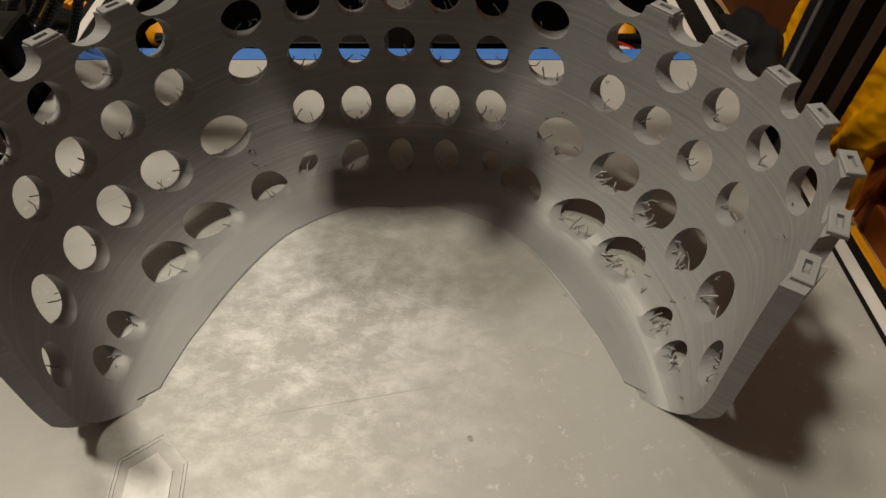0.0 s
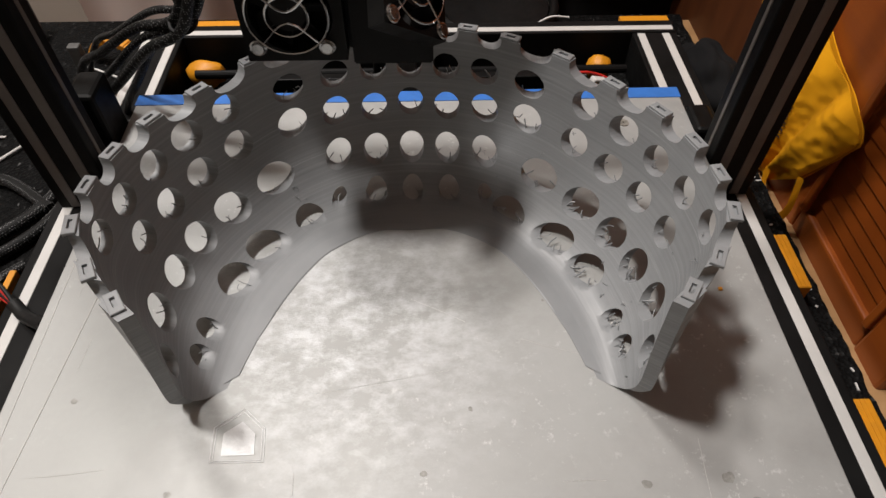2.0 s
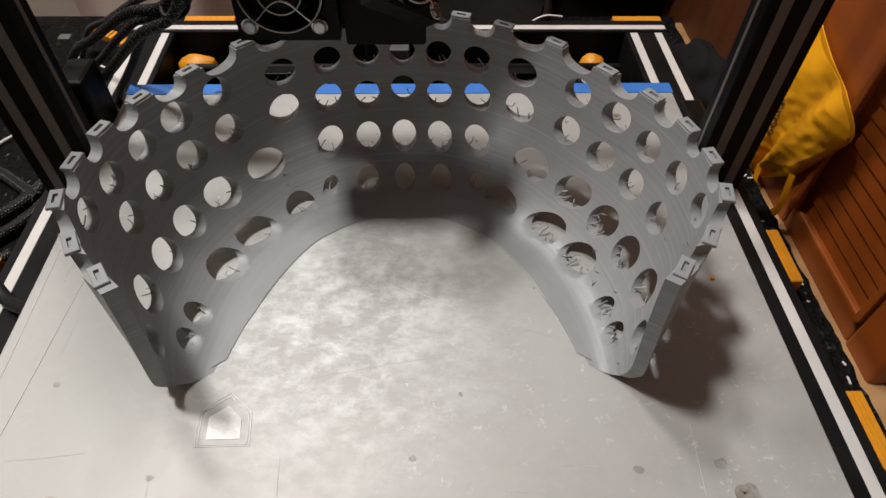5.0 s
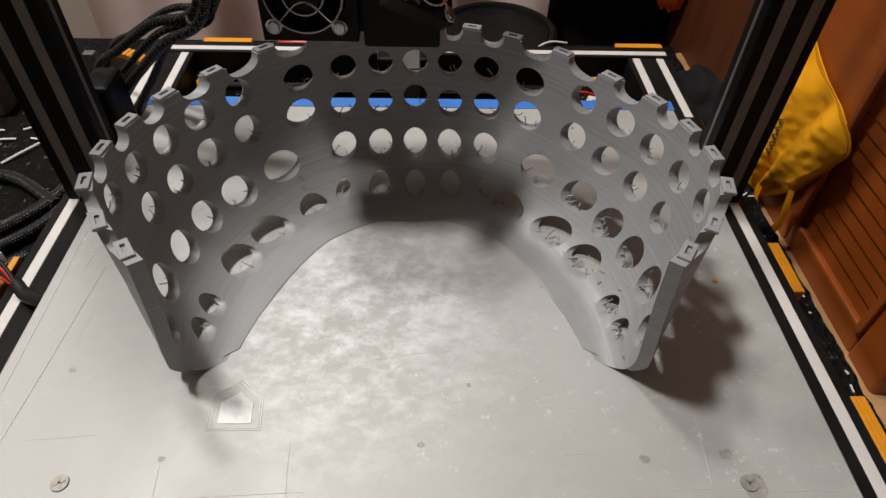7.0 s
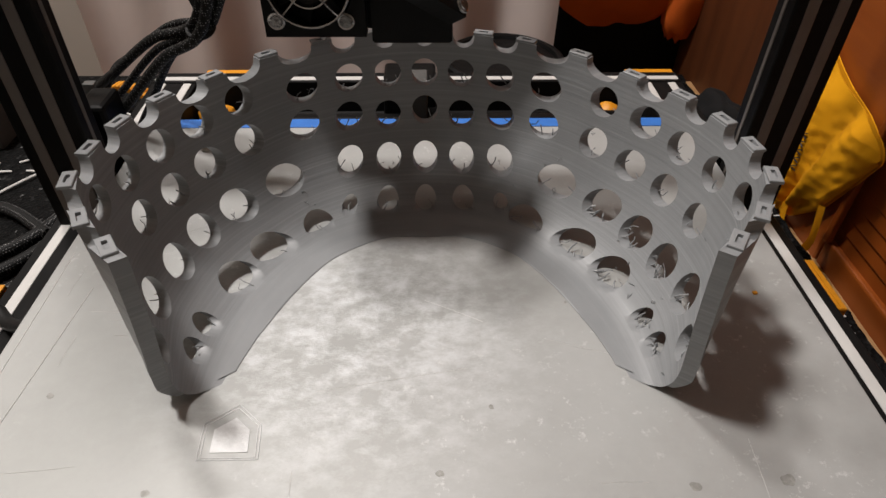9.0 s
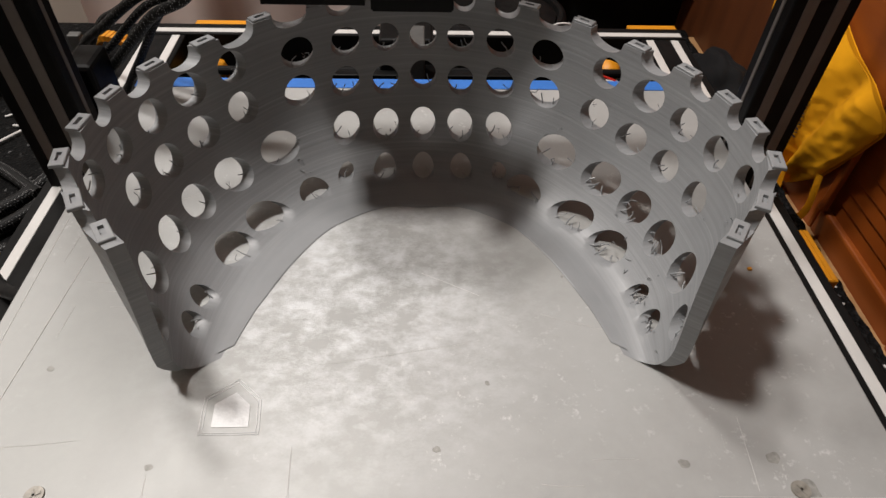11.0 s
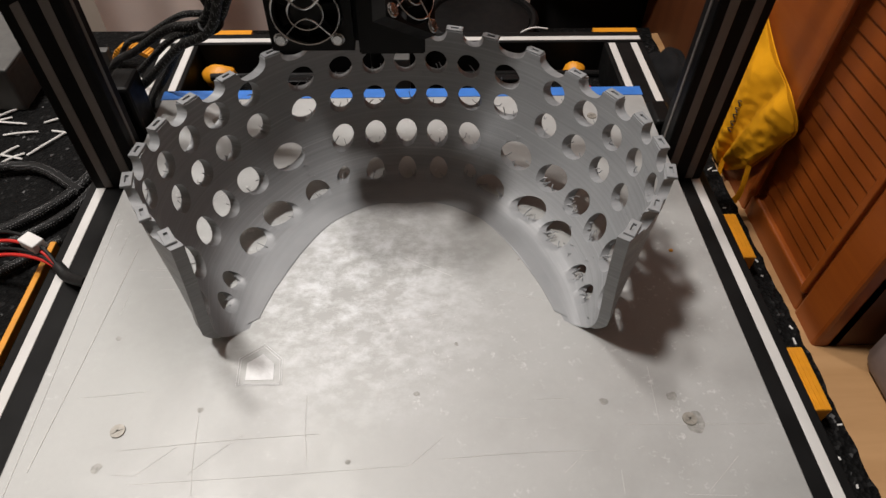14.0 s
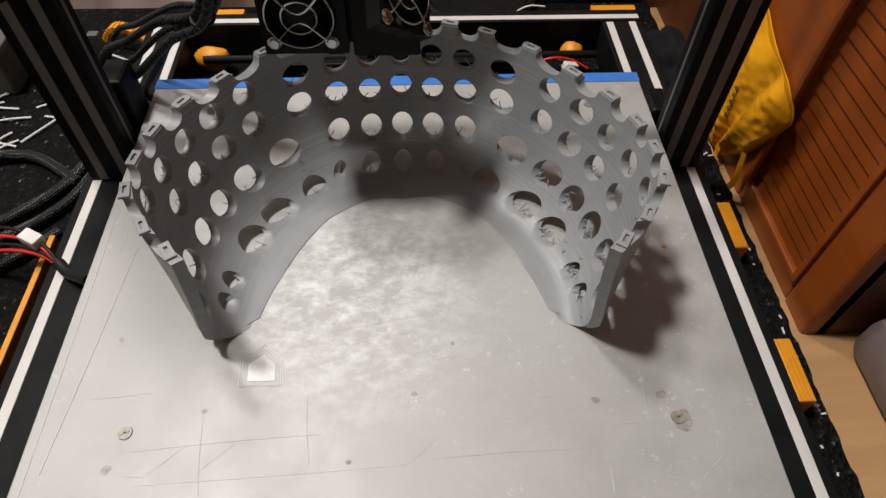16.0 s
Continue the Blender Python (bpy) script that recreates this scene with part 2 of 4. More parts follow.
def add_prism(bm, pts, z0, z1):
    """A flat outline pulled up from z0 to z1."""
    lo, hi = [bm.verts.new((x, y, z0)) for x, y in pts], [bm.verts.new((x, y, z1)) for x, y in pts]
    n = len(pts)
    bm.faces.new(hi)
    bm.faces.new(lo[::-1])
    for i in range(n):
        bm.faces.new((lo[i], lo[(i + 1) % n], hi[(i + 1) % n], hi[i]))
    return bm


def sheet(fn, nu, nv, thick=0.0):
    """A bent sheet: fn(u, v) for u, v from 0 to 1; thick pulls a second skin."""
    bm = bmesh.new()
    g = [[bm.verts.new(fn(i / nu, j / nv)) for j in range(nv + 1)] for i in range(nu + 1)]
    for i in range(nu):
        for j in range(nv):
            bm.faces.new((g[i][j], g[i + 1][j], g[i + 1][j + 1], g[i][j + 1]))
    if thick:
        bm.normal_update()
        bmesh.ops.solidify(bm, geom=bm.faces[:], thickness=thick)
    return bm


# ---- room ----
FLOOR_Z, TOP_Z, MAT_Z = -0.84, -0.090, -0.075
X0, X1, Y0, Y1, CEIL = -1.6, 1.3, -1.7, 1.25, 2.0
tagged(mesh_object("floor", box(X0 - 0.1, X1 + 0.1, Y0 - 0.1, Y1 + 0.1, FLOOR_Z - 0.05, FLOOR_Z), FLOORWOOD), "brown wooden floor boards of the room", "floor", kind="structure")
tagged(mesh_object("ceiling", box(X0 - 0.1, X1 + 0.1, Y0 - 0.1, Y1 + 0.1, CEIL, CEIL + 0.05), PAINT), "plain warm white painted ceiling", "ceiling", kind="structure")
for nm, b in (("wall_west", (X0 - 0.1, X0, Y0, Y1)), ("wall_east", (X1, X1 + 0.1, Y0, Y1)), ("wall_north", (X0 - 0.1, X1 + 0.1, Y1, Y1 + 0.1)), ("wall_south", (X0 - 0.1, X1 + 0.1, Y0 - 0.1, Y0))):
    tagged(mesh_object(nm, box(*b, FLOOR_Z, CEIL), PAINT), "plain warm white painted room wall", "wall", kind="structure")
for lx, ly, watts in LAMPS:
    lamp = thing("ceiling_light", "square white ceiling light fitting, switched on", "ceiling light", "ceiling lights", at=(lx, ly, CEIL))
    part("housing", box(-LAMP_W / 2 - 0.012, LAMP_W / 2 + 0.012, -LAMP_W / 2 - 0.012, LAMP_W / 2 + 0.012, -0.045, 0.0, 0.006), WHITE, lamp)
    part("diffuser", box(-LAMP_W / 2, LAMP_W / 2, -LAMP_W / 2, LAMP_W / 2, -0.062, -0.0455, 0.004), LAMPGLASS, lamp, "glowing milky diffuser")

# ---- table and mat ----
table = thing("table", "pale wooden table under the printer and its mat", "table", at=(0, 0.1, FLOOR_Z))
def on(ob, bm, z=None):
    """Move a mesh written in world places to the frame of its thing."""
    bmesh.ops.translate(bm, verts=bm.verts, vec=-ob.location)
    return bm
part("tabletop", on(table, box(-0.75, 0.62, -0.42, 0.60, TOP_Z - 0.03, TOP_Z, 0.002)), BOARD, table)
for x in (-0.70, 0.57):
    for y in (-0.37, 0.55):
        part("leg", on(table, box(x - 0.025, x + 0.025, y - 0.025, y + 0.025, FLOOR_Z, TOP_Z - 0.03, 0.003)), BOARD, table)
def ragged_mat():
    rnd = random.Random(4)
    pts = []
    for i in range(150):
        pts.append((0.2935 + rnd.uniform(-0.0012, 0.0012), -0.40 + i / 149 * 0.985))
    pts += [(-0.74, 0.585), (-0.74, -0.40)]
    return add_prism(bmesh.new(), pts, TOP_Z, MAT_Z)
tagged(mesh_object("rubber_mat", ragged_mat(), MAT), "black recycled rubber crumb mat with pale flecks", "mat")


# ---- printed shell ----
RIM_Z = 0.095
RIM = [(0, .2855), (.0115, .285), (.035, .2805), (.059, .2695), (.085, .252), (.1065, .2275), (.1255, .2045), (.137, .1805), (.1415, .158), (.140, .134), (.1245, .109), (.104, .0885)]
BASE = [(0, .2115), (.021, .2115), (.038, .2065), (.056, .195), (.073, .170), (.0855, .142), (.092, .120), (.0955, .105)]
CURVE, BULGE, MID_X, WALL = 0.36, 0.010, 0.0015, 0.0062


def half_curve(points):
    """Even steps along a curve that is mirrored at x = 0: places, and the share of its length at each given point."""
    P = [(-points[1][0], points[1][1])] + list(points)
    S = spline([(x, y, 0) for x, y in P], 24)[24:]
    a = np.array([(v.x, v.y) for v in S])
    d = np.r_[0, np.cumsum(np.linalg.norm(np.diff(a, axis=0), axis=1))]
    return a, d / d[-1], d[24 * np.arange(len(points))] / d[-1], d[-1]


RIM_A, RIM_D, TAB_U, RIM_L = half_curve(RIM)
BASE_A, BASE_D, _, BASE_L = half_curve(BASE)


def shell_xy(u, f):
    w = abs(u)
    r = np.array((np.interp(w, RIM_D, RIM_A[:, 0]), np.interp(w, RIM_D, RIM_A[:, 1])))
    b = np.array((np.interp(w, BASE_D, BASE_A[:, 0]), np.interp(w, BASE_D, BASE_A[:, 1])))
    p = b * (1 - f) + r * f + np.array((1.0, -0.3)) * BULGE * max(0, (w - 0.7) / 0.3) ** 1.5 * math.sin(math.pi * f)
    return (p[0] if u >= 0 else -p[0]) + MID_X, p[1]


def outward(u):
    a, b = shell_xy(max(-1, u - 0.03), 0.8), shell_xy(min(1, u + 0.03), 0.8)
    v = Vector((b[1] - a[1], -(b[0] - a[0]), 0)).normalized()
    return -v


def axis_at(u):
    """The level way in which the holes are cut: back wall to the rear, side walls to the side."""
    k = max(0.0, min(1.0, (abs(u) - 0.25) / 0.17))
    k = k * k * (3 - 2 * k)
    v = Vector((0, 1, 0)).lerp(Vector((math.copysign(0.965, u), 0.26, 0)), k)
    return v.normalized()


def through_wall(u, f=1.0):
    """From the inner to the outer face along the holes."""
    a = axis_at(u)
    return a * min(WALL / max(0.4, a.dot(outward(u))), 0.011) * (0.5 + 0.5 * min(1, f / 0.4))


# the wall's section: flat lip at the foot, nearly upright towards the rim
SECTION_Z = RIM_Z * np.linspace(0, 1, 401) ** 2
SECTION_F = (SECTION_Z / RIM_Z) ** CURVE + 0.085 * np.sin(np.pi * (SECTION_Z / RIM_Z) ** 0.7)


def shell_point(u, f):
    x, y = shell_xy(u, f)
    return Vector((x, y, float(np.interp(f, SECTION_F, SECTION_Z))))


def f_of(z):
    return float(np.interp(z, SECTION_Z, SECTION_F))


def loop_of(u, z, ru, rz, n=28):
    """The outline in which a level bore meets the wall, as (u, f)."""
    f0, a = f_of(z), axis_at(u)
    us = np.linspace(max(-1, u - 0.13), min(1, u + 0.13), 31)

    def across(v, f):
        x, y = shell_xy(v, f)
        return y * a.x - x * a.y

    mid, out = across(u, f0), []
    for k in range(n):
        t = 2 * math.pi * k / n
        f = f_of(max(0.0003, z + rz * math.sin(t)))
        if z < 0.012:
            f = 0.94 * f0 + 21 * rz * math.sin(t)
        row = np.array([across(v, f) for v in us])
        if row[-1] < row[0]:
            out.append((float(np.interp(mid - ru * math.cos(t), row[::-1], us[::-1])), f))
        else:
            out.append((float(np.interp(mid + ru * math.cos(t), row, us)), f))
    return out


# u along the wall, height of the middle, half width of the bore, half height
BACK = [(0, .0060, .0068, .0062), (.111, .0062, .0068, .0062), (.222, .0077, .0046, .0042), (0, .0236, .0078, .0080), (.093, .0237, .0078, .0080),
        (.192, .0256, .0078, .0080), (0, .0491, .0080, .0082), (.085, .0471, .0080, .0082), (.175, .0497, .0080, .0082), (.278, .0514, .0082, .0082),
        (0, .0710, .0080, .0080), (.079, .0711, .0080, .0080), (.164, .0715, .0080, .0080), (.267, .0720, .0082, .0082)]
RIGHT = [(.350, .0247, .0084, .0142), (.403, .0522, .0086), (.401, .0756, .0084), (.497, .0746, .0086), (.499, .0501, .0086),
         (.585, .0717, .0086), (.591, .0486, .0086), (.674, .0719, .0086), (.689, .0481, .0086), (.766, .0752, .0082),
         (.482, .0249, .0088, .0118), (.590, .0236, .0086, .0106), (.690, .0233, .0088, .0102), (.310, .0053, .0057, .0116), (.479, .0063, .0068, .0124),
         (.618, .0064, .0068, .0122), (.780, .0055, .0052), (.867, .0062, .0056), (.791, .0248, .0094), (.916, .0209, .0076)]
LEFT = [(.366, .0279, .0084, .0135), (.411, .0558, .0086), (.407, .0779, .0082), (.501, .0767, .0086), (.508, .0542, .0086),
        (.586, .0748, .0084), (.600, .0525, .0086), (.674, .0747, .0084), (.691, .0533, .0086), (.763, .0761, .0082),
        (.494, .0283, .0088, .0110), (.598, .0283, .0088, .0100), (.693, .0273, .0088, .0100), (.333, .0057, .0056, .0100), (.490, .0067, .0069, .0122),
        (.622, .0064, .0069, .0120), (.782, .0062, .0056), (.865, .0063, .0058), (.797, .0281, .0094), (.914, .0245, .0076)]
HOLES = [(s * u, z, ru, rz) for u, z, ru, rz in BACK for s in ((1,) if u == 0 else (1, -1))]
for s, side in ((1, RIGHT), (-1, LEFT)):
    for u, z, r, *wide in side:
        HOLES.append((s * u, z, (0.9 * wide[0] if wide else 0.97 * r) if z > 0.012 else (0.95 * wide[0] if wide else 1.1 * r), r))
TAB_W, TAB_H = 0.0056, 0.0013


def shell_outline():
    tabs = [u for u in TAB_U if u > 0.001]
    us = sorted([-u for u in tabs] + tabs)
    top = []
    for a, b in zip(us[:-1], us[1:]):
        mid, half = (a + b) / 2, (b - a) / 2 - TAB_W / RIM_L
        top += [(mid + half * math.cos(math.pi * (1 - k / 14)), f_of(RIM_Z - max(TAB_H, 0.0090 * math.sin(math.pi * k / 14) ** 0.6))) for k in range(15)]
    low = [(-1 + 2 * k / 160, 0.0) for k in range(161)]
    right = [(1.0, f_of(RIM_Z - TAB_H) * k / 22) for k in range(1, 22)]
    left = [(-1.0, f_of(RIM_Z - TAB_H) * (1 - k / 22)) for k in range(1, 22)]
    return low + right + [(1.0, f_of(RIM_Z - TAB_H))] + top[::-1] + [(-1.0, f_of(RIM_Z - TAB_H))] + left


def inside(p, loop):
    x, y = p[:, 0], p[:, 1]
    odd = np.zeros(len(p), bool)
    n = len(loop)
    for i in range(n):
        (x0, y0), (x1, y1) = loop[i], loop[(i + 1) % n]
        if y0 != y1:
            odd ^= ((y0 > y) != (y1 > y)) & (x < (x1 - x0) * (y - y0) / (y1 - y0) + x0)
    return odd


def build_shell():
    from mathutils import geometry
    SU, SF = 0.26, 0.085
    loops = [shell_outline()]
    for u, z, ru, rz in HOLES:
        loops.append(loop_of(u, z, ru, rz))
    pts, edges = [], []
    for lp in loops:
        k = len(pts)
        pts += [(u * SU, f * SF) for u, f in lp]
        edges += [(k + i, k + (i + 1) % len(lp)) for i in range(len(lp))]
    scaled = [np.array([(u * SU, f * SF) for u, f in lp]) for lp in loops]
    grid = np.array([(-SU + 2 * SU * (i + (j % 2) * 0.5) / 150, SF * (j + 0.5) / 26) for i in range(150) for j in range(26)])
    keep = inside(grid, [tuple(p) for p in scaled[0]])
    border = np.vstack(scaled)
    for lp in scaled[1:]:
        keep &= ~inside(grid, [tuple(p) for p in lp])
    d = np.min(np.linalg.norm(grid[:, None, :] - border[None, :, :], axis=2), axis=1)
    pts += [tuple(p) for p in grid[keep & (d > 0.0013)]]
    vs, _, fs, *_ = geometry.delaunay_2d_cdt([Vector(p) for p in pts], edges, [], 0, 1e-7)
    vs = np.array([(v.x, v.y) for v in vs])
    tri = np.array([f for f in fs if len(f) == 3])
    mid = vs[tri].mean(axis=1)
    ok = inside(mid, [tuple(p) for p in scaled[0]])
    for lp in scaled[1:]:
        ok &= ~inside(mid, [tuple(p) for p in lp])
    bm = bmesh.new()
    used = sorted(set(tri[ok].ravel()))
    inner, outer = {}, {}
    for i in used:
        u, f = vs[i][0] / SU, vs[i][1] / SF
        u, f = max(-1, min(1, u)), max(0, min(1, f))
        p = shell_point(u, f)
        inner[i] = bm.verts.new(p)
        outer[i] = bm.verts.new(p + through_wall(u, f))
    count = {}
    for a, b, c in tri[ok]:
        bm.faces.new((inner[a], inner[b], inner[c]))
        bm.faces.new((outer[c], outer[b], outer[a]))
        for e in ((a, b), (b, c), (c, a)):
            key = (min(e), max(e))
            count.setdefault(key, []).append(e)
    for es in count.values():
        if len(es) == 1:
            a, b = es[0]
            bm.faces.new((inner[b], inner[a], outer[a], outer[b]))
    bmesh.ops.recalc_face_normals(bm, faces=bm.faces[:])
    return bm


shell = thing("printed_shell", "grey printed plastic helmet half with rows of round holes", "printed part", at=(MID_X, 0.16, 0.0))
part("body", on(shell, build_shell()), PRINT, shell, smooth=True)


def tab_mesh(deep):
    """A socket: the squared top of the wall with a small rectangular slot in it."""
    bm = bmesh.new()
    w, d = TAB_W, deep / 2
    sw, sd = 0.0027, min(0.0010, d - 0.0012)
    lo, hi = -TAB_H - 0.0003, 0.0
    rings = []
    for x, y, z in ((w, d, lo), (w, d, hi - 0.0003), (w - 0.0003, d - 0.0003, hi), (sw, sd, hi), (sw, sd, lo)):
        rings.append([bm.verts.new((sx * x, sy * y, z)) for sx, sy in ((1, 1), (-1, 1), (-1, -1), (1, -1))])
    for a, b in zip(rings[:-1], rings[1:]):
        for k in range(4):
            bm.faces.new((a[k], a[(k + 1) % 4], b[(k + 1) % 4], b[k]))
    bm.faces.new(rings[-1])
    bmesh.ops.recalc_face_normals(bm, faces=bm.faces[:])
    return bm


stubs = {}
for s in (1, -1):
    for u in TAB_U[1:]:
        u0 = s * min(u, 1 - TAB_W / RIM_L)
        n, t = outward(u0), through_wall(u0)
        p = shell_point(u0, 1.0) + t * 0.5 - shell.location
        deep = round(t.dot(n) - 0.0004, 4)
        if deep not in stubs:
            ob = part("tab_socket", tab_mesh(deep), PRINT, shell)
            stubs[deep] = ob.data
        else:
            ob = new("tab_socket", stubs[deep])
            ob.parent = shell
        ob.matrix_basis = Matrix.Translation(p) @ Matrix.Rotation(math.atan2(n.y, n.x) - math.pi / 2, 4, "Z")


def end_rib(s):
    """The thicker upright edge at each end of the wall."""
    bm = bmesh.new()
    rows = []
    for k in range(25):
        f = 0.42 + (f_of(RIM_Z - TAB_H) - 0.42) * k / 24
        grow = min(1.0, k / 8)
        p, q = shell_point(s, f), shell_point(s * 0.955, f)
        o = outward(s)
        rows.append([bm.verts.new(v) for v in (p - o * 0.0004, p + o * (0.002 + 0.004 * grow), q + o * (0.002 + 0.0045 * grow), q - o * 0.0002)])
    for a, c in zip(rows[:-1], rows[1:]):
        for k in range(4):
            bm.faces.new((a[k], a[(k + 1) % 4], c[(k + 1) % 4], c[k]))
    bm.faces.new(rows[0])
    bm.faces.new(rows[-1][::-1])
    bmesh.ops.recalc_face_normals(bm, faces=bm.faces[:])
    return bm


for s in (1, -1):
    part("end_rib", on(shell, end_rib(s)), PRINT, shell)


def brim():
    """The thin first layers that hold the shell on the plate."""
    bm = bmesh.new()
    rows = []
    for i in range(121):
        u = 0.97 * (-1 + 2 * i / 120)
        x, y = shell_xy(u, 0)
        n = outward(u)
        wide = 0.0008 + 0.0034 * max(0.0, min(1.0, (abs(u) - 0.12) / 0.2))
        c, out = Vector((x, y, 0)) - n * wide, Vector((x, y, 0)) + n * 0.004
        rows.append([bm.verts.new(c - n * 0.0006 + Vector((0, 0, 0.0002))), bm.verts.new(c - n * 0.0004 + Vector((0, 0, 0.0004))), bm.verts.new(c + n * 0.0006 + Vector((0, 0, 0.0005))), bm.verts.new(out + Vector((0, 0, 0.0006))), bm.verts.new(out + Vector((0, 0, 0.0002)))])
    for a, b in zip(rows[:-1], rows[1:]):
        for k in range(4):
            bm.faces.new((a[k], b[k], b[k + 1], a[k + 1]))
    return bm


part("brim", on(shell, brim()), PRINT, shell, "thin shiny first layers at the foot", smooth=True)


def strings():
    """Loose threads in the holes."""
    rnd = random.Random(11)
    bm = bmesh.new()
    for u, z, ru, rz in HOLES:
        lp = loop_of(u, z, ru, rz)
        low = u > 0.25 and z < 0.03
        for _ in range(rnd.randint(4, 8) if low else rnd.randint(1, 3)):
            k = rnd.randint(16, 26)
            uu, f = lp[k % 28]
            n = through_wall(uu)
            p = shell_point(max(-1, min(1, uu)), f) + n * rnd.uniform(0.3, 0.9)
            c = shell_point(max(-1, min(1, u)), f_of(z)) + n * 0.5
            q = p.lerp(c, rnd.uniform(0.2, 0.7)) + Vector((rnd.uniform(-1, 1), rnd.uniform(-1, 1), rnd.uniform(-0.5, 1))) * 0.002
            m = (p + q) / 2 + Vector((rnd.uniform(-1, 1), rnd.uniform(-1, 1), rnd.uniform(-1, 1))) * 0.0012
            add_tube(bm, [p, m, q], rnd.uniform(0.00016, 0.0004) * (1.3 if low else 1), 5)
    for _ in range(46):
        u, f = rnd.uniform(-0.35, 0.98), rnd.uniform(0.3, 0.95)
        p = shell_point(u, f)
        add_tube(bm, [p + Vector([rnd.uniform(-1, 1) * 0.0016 for _ in range(3)]) for _ in range(4)], 0.00022, 4)
    return bm


tagged(part("stringing", on(shell, strings()), PRINT, shell, "thin loose plastic threads in the holes"), kind="stuff")

# ---- heated plate ----
BX, BY0, BY1 = 0.205, -0.06, 0.35
bed = thing("heated_plate", "worn bare aluminium printer plate with scratches and glue marks", "printer plate", at=(0, 0.145, -0.008))
part("plate", on(bed, box(-BX, BX, BY0, BY1, -0.004, 0.0, 0.0008)), BED, bed)
part("insulation", on(bed, box(-BX + 0.004, BX - 0.004, BY0 + 0.004, BY1 - 0.004, -0.008, -0.004)), BLACK, bed)


def screw_head():
    bm = bmesh.new()
    add_rod(bm, (0, 0, -0.0005), (0, 0, 0.0008), 0.0042, 24, 0.0038)
    for a in (0.5, 0.5 + math.pi / 2):
        add_box(bm, -0.0026, 0.0026, -0.0005, 0.0005, 0.0008, 0.0011, m=Matrix.Rotation(a, 4, "Z"))
    return bm


for x, y in ((-0.153, 0.041), (0.155, 0.038), (-0.153, 0.25 + 0.06), (0.155, 0.31)):
    ob = part("countersunk_screw", screw_head(), SCREW, bed)
    ob.location = Vector((x, y, 0)) - bed.location


def blotch(cx, cy, r, seed, n=40):
    rnd = random.Random(seed)
    ph = [rnd.uniform(0, 6.28) for _ in range(5)]
    return [(cx + r * math.cos(a) * k, cy + r * math.sin(a) * k) for a, k in ((2 * math.pi * i / n, 1 + sum(0.12 / (j + 1) * math.sin((j + 2) * 2 * math.pi * i / n + ph[j]) for j in range(5))) for i in range(n))]


def hex_outline(k):
    c, pts = (-0.083, 0.075), [(-.0955, .066), (-.0700, .066), (-.0715, .083), (-.083, .0935), (-.0965, .084)]
    return [(c[0] + (x - c[0]) * k, c[1] + (y - c[1]) * k) for x, y in pts]


bm = bmesh.new()
add_prism(bm, hex_outline(0.62), 0.0001, 0.00035)
part("glue_patch", on(bed, bm), GLUE, bed, "white glue patch shaped like a small house")
for k in (1.0, 0.9):
    pts = hex_outline(k)
    bm = add_tube(bmesh.new(), [(x, y, 0.0001) for x, y in [p for a, b in zip(pts, pts[1:] + pts[:1]) for p in [(a[0] + (b[0] - a[0]) * t / 8, a[1] + (b[1] - a[1]) * t / 8) for t in range(8)]]], 0.00022, 6, True)
    part("glue_line", on(bed, bm), GLUE, bed)
rnd = random.Random(2)
for x0, y0, x1, y1, r in ((-.150, .030, -.046, .036, .0003), (-.112, .048, -.106, .0, .0003), (-.192, .02, -.178, .17, .0006), (-.199, .0, -.1995, .2, .0005), (.0, .158, .03, .142, .00025), (.06, .13, .09, .12, .0002),
                          (.12, .036, .198, .034, .0003), (.02, .02, .10, .022, .0003), (-.05, .10, .02, .112, .0002), (-.14, .012, .0, .017, .0002), (-.055, .06, -.051, .02, .0003)):
    bm = add_tube(bmesh.new(), spline([(x0, y0, 0), ((x0 + x1) / 2 + rnd.uniform(-.0008, .0008), (y0 + y1) / 2 + rnd.uniform(-.0008, .0008), 0.00005), (x1, y1, 0)], 10), r * 0.45, 5)
    part("scratch", on(bed, bm), SCRATCH, bed)
# short faint scratches, most of them along the near and the left edge
for i in range(26):
    x0, y0 = (rnd.uniform(-0.19, 0.19), rnd.uniform(-0.04, 0.07)) if i % 3 else (rnd.uniform(-0.195, -0.15), rnd.uniform(0.06, 0.24))
    turn, long = rnd.choice((0.0, 0.08, -0.06, 1.5, 0.7)), rnd.uniform(0.008, 0.035)
    x1, y1 = x0 + long * math.cos(turn), y0 + long * math.sin(turn)
    bm = add_tube(bmesh.new(), spline([(x0, y0, 0), ((x0 + x1) / 2, (y0 + y1) / 2 + rnd.uniform(-.0006, .0006), 0.00004), (x1, y1, 0)], 6), 0.0001, 5)
    part("scratch", on(bed, bm), SCRATCH, bed)
for i, (x, y, r) in enumerate(((0.1575, 0.036, 0.0058), (0.149, 0.052, 0.0028), (-0.158, 0.021, 0.0026), (0.006, 0.058, 0.0016), (-0.112, 0.052, 0.0016), (0.03, 0.09, 0.0012), (0.075, 0.155, 0.0008), (0.11, 0.05, 0.0022), (-0.03, 0.02, 0.0014), (-0.17, 0.10, 0.0016))):
    part("stain", on(bed, add_prism(bmesh.new(), blotch(x, y, r, i), 0.0, 0.00008)), STAIN, bed, "small dull stain")
tagged(mesh_object("crumb", box(0.1778, 0.1802, 0.1588, 0.1608, 0.0, 0.0012, 0.0003), ORANGE), "tiny orange plastic crumb on the plate", "crumb", "plastic crumbs")
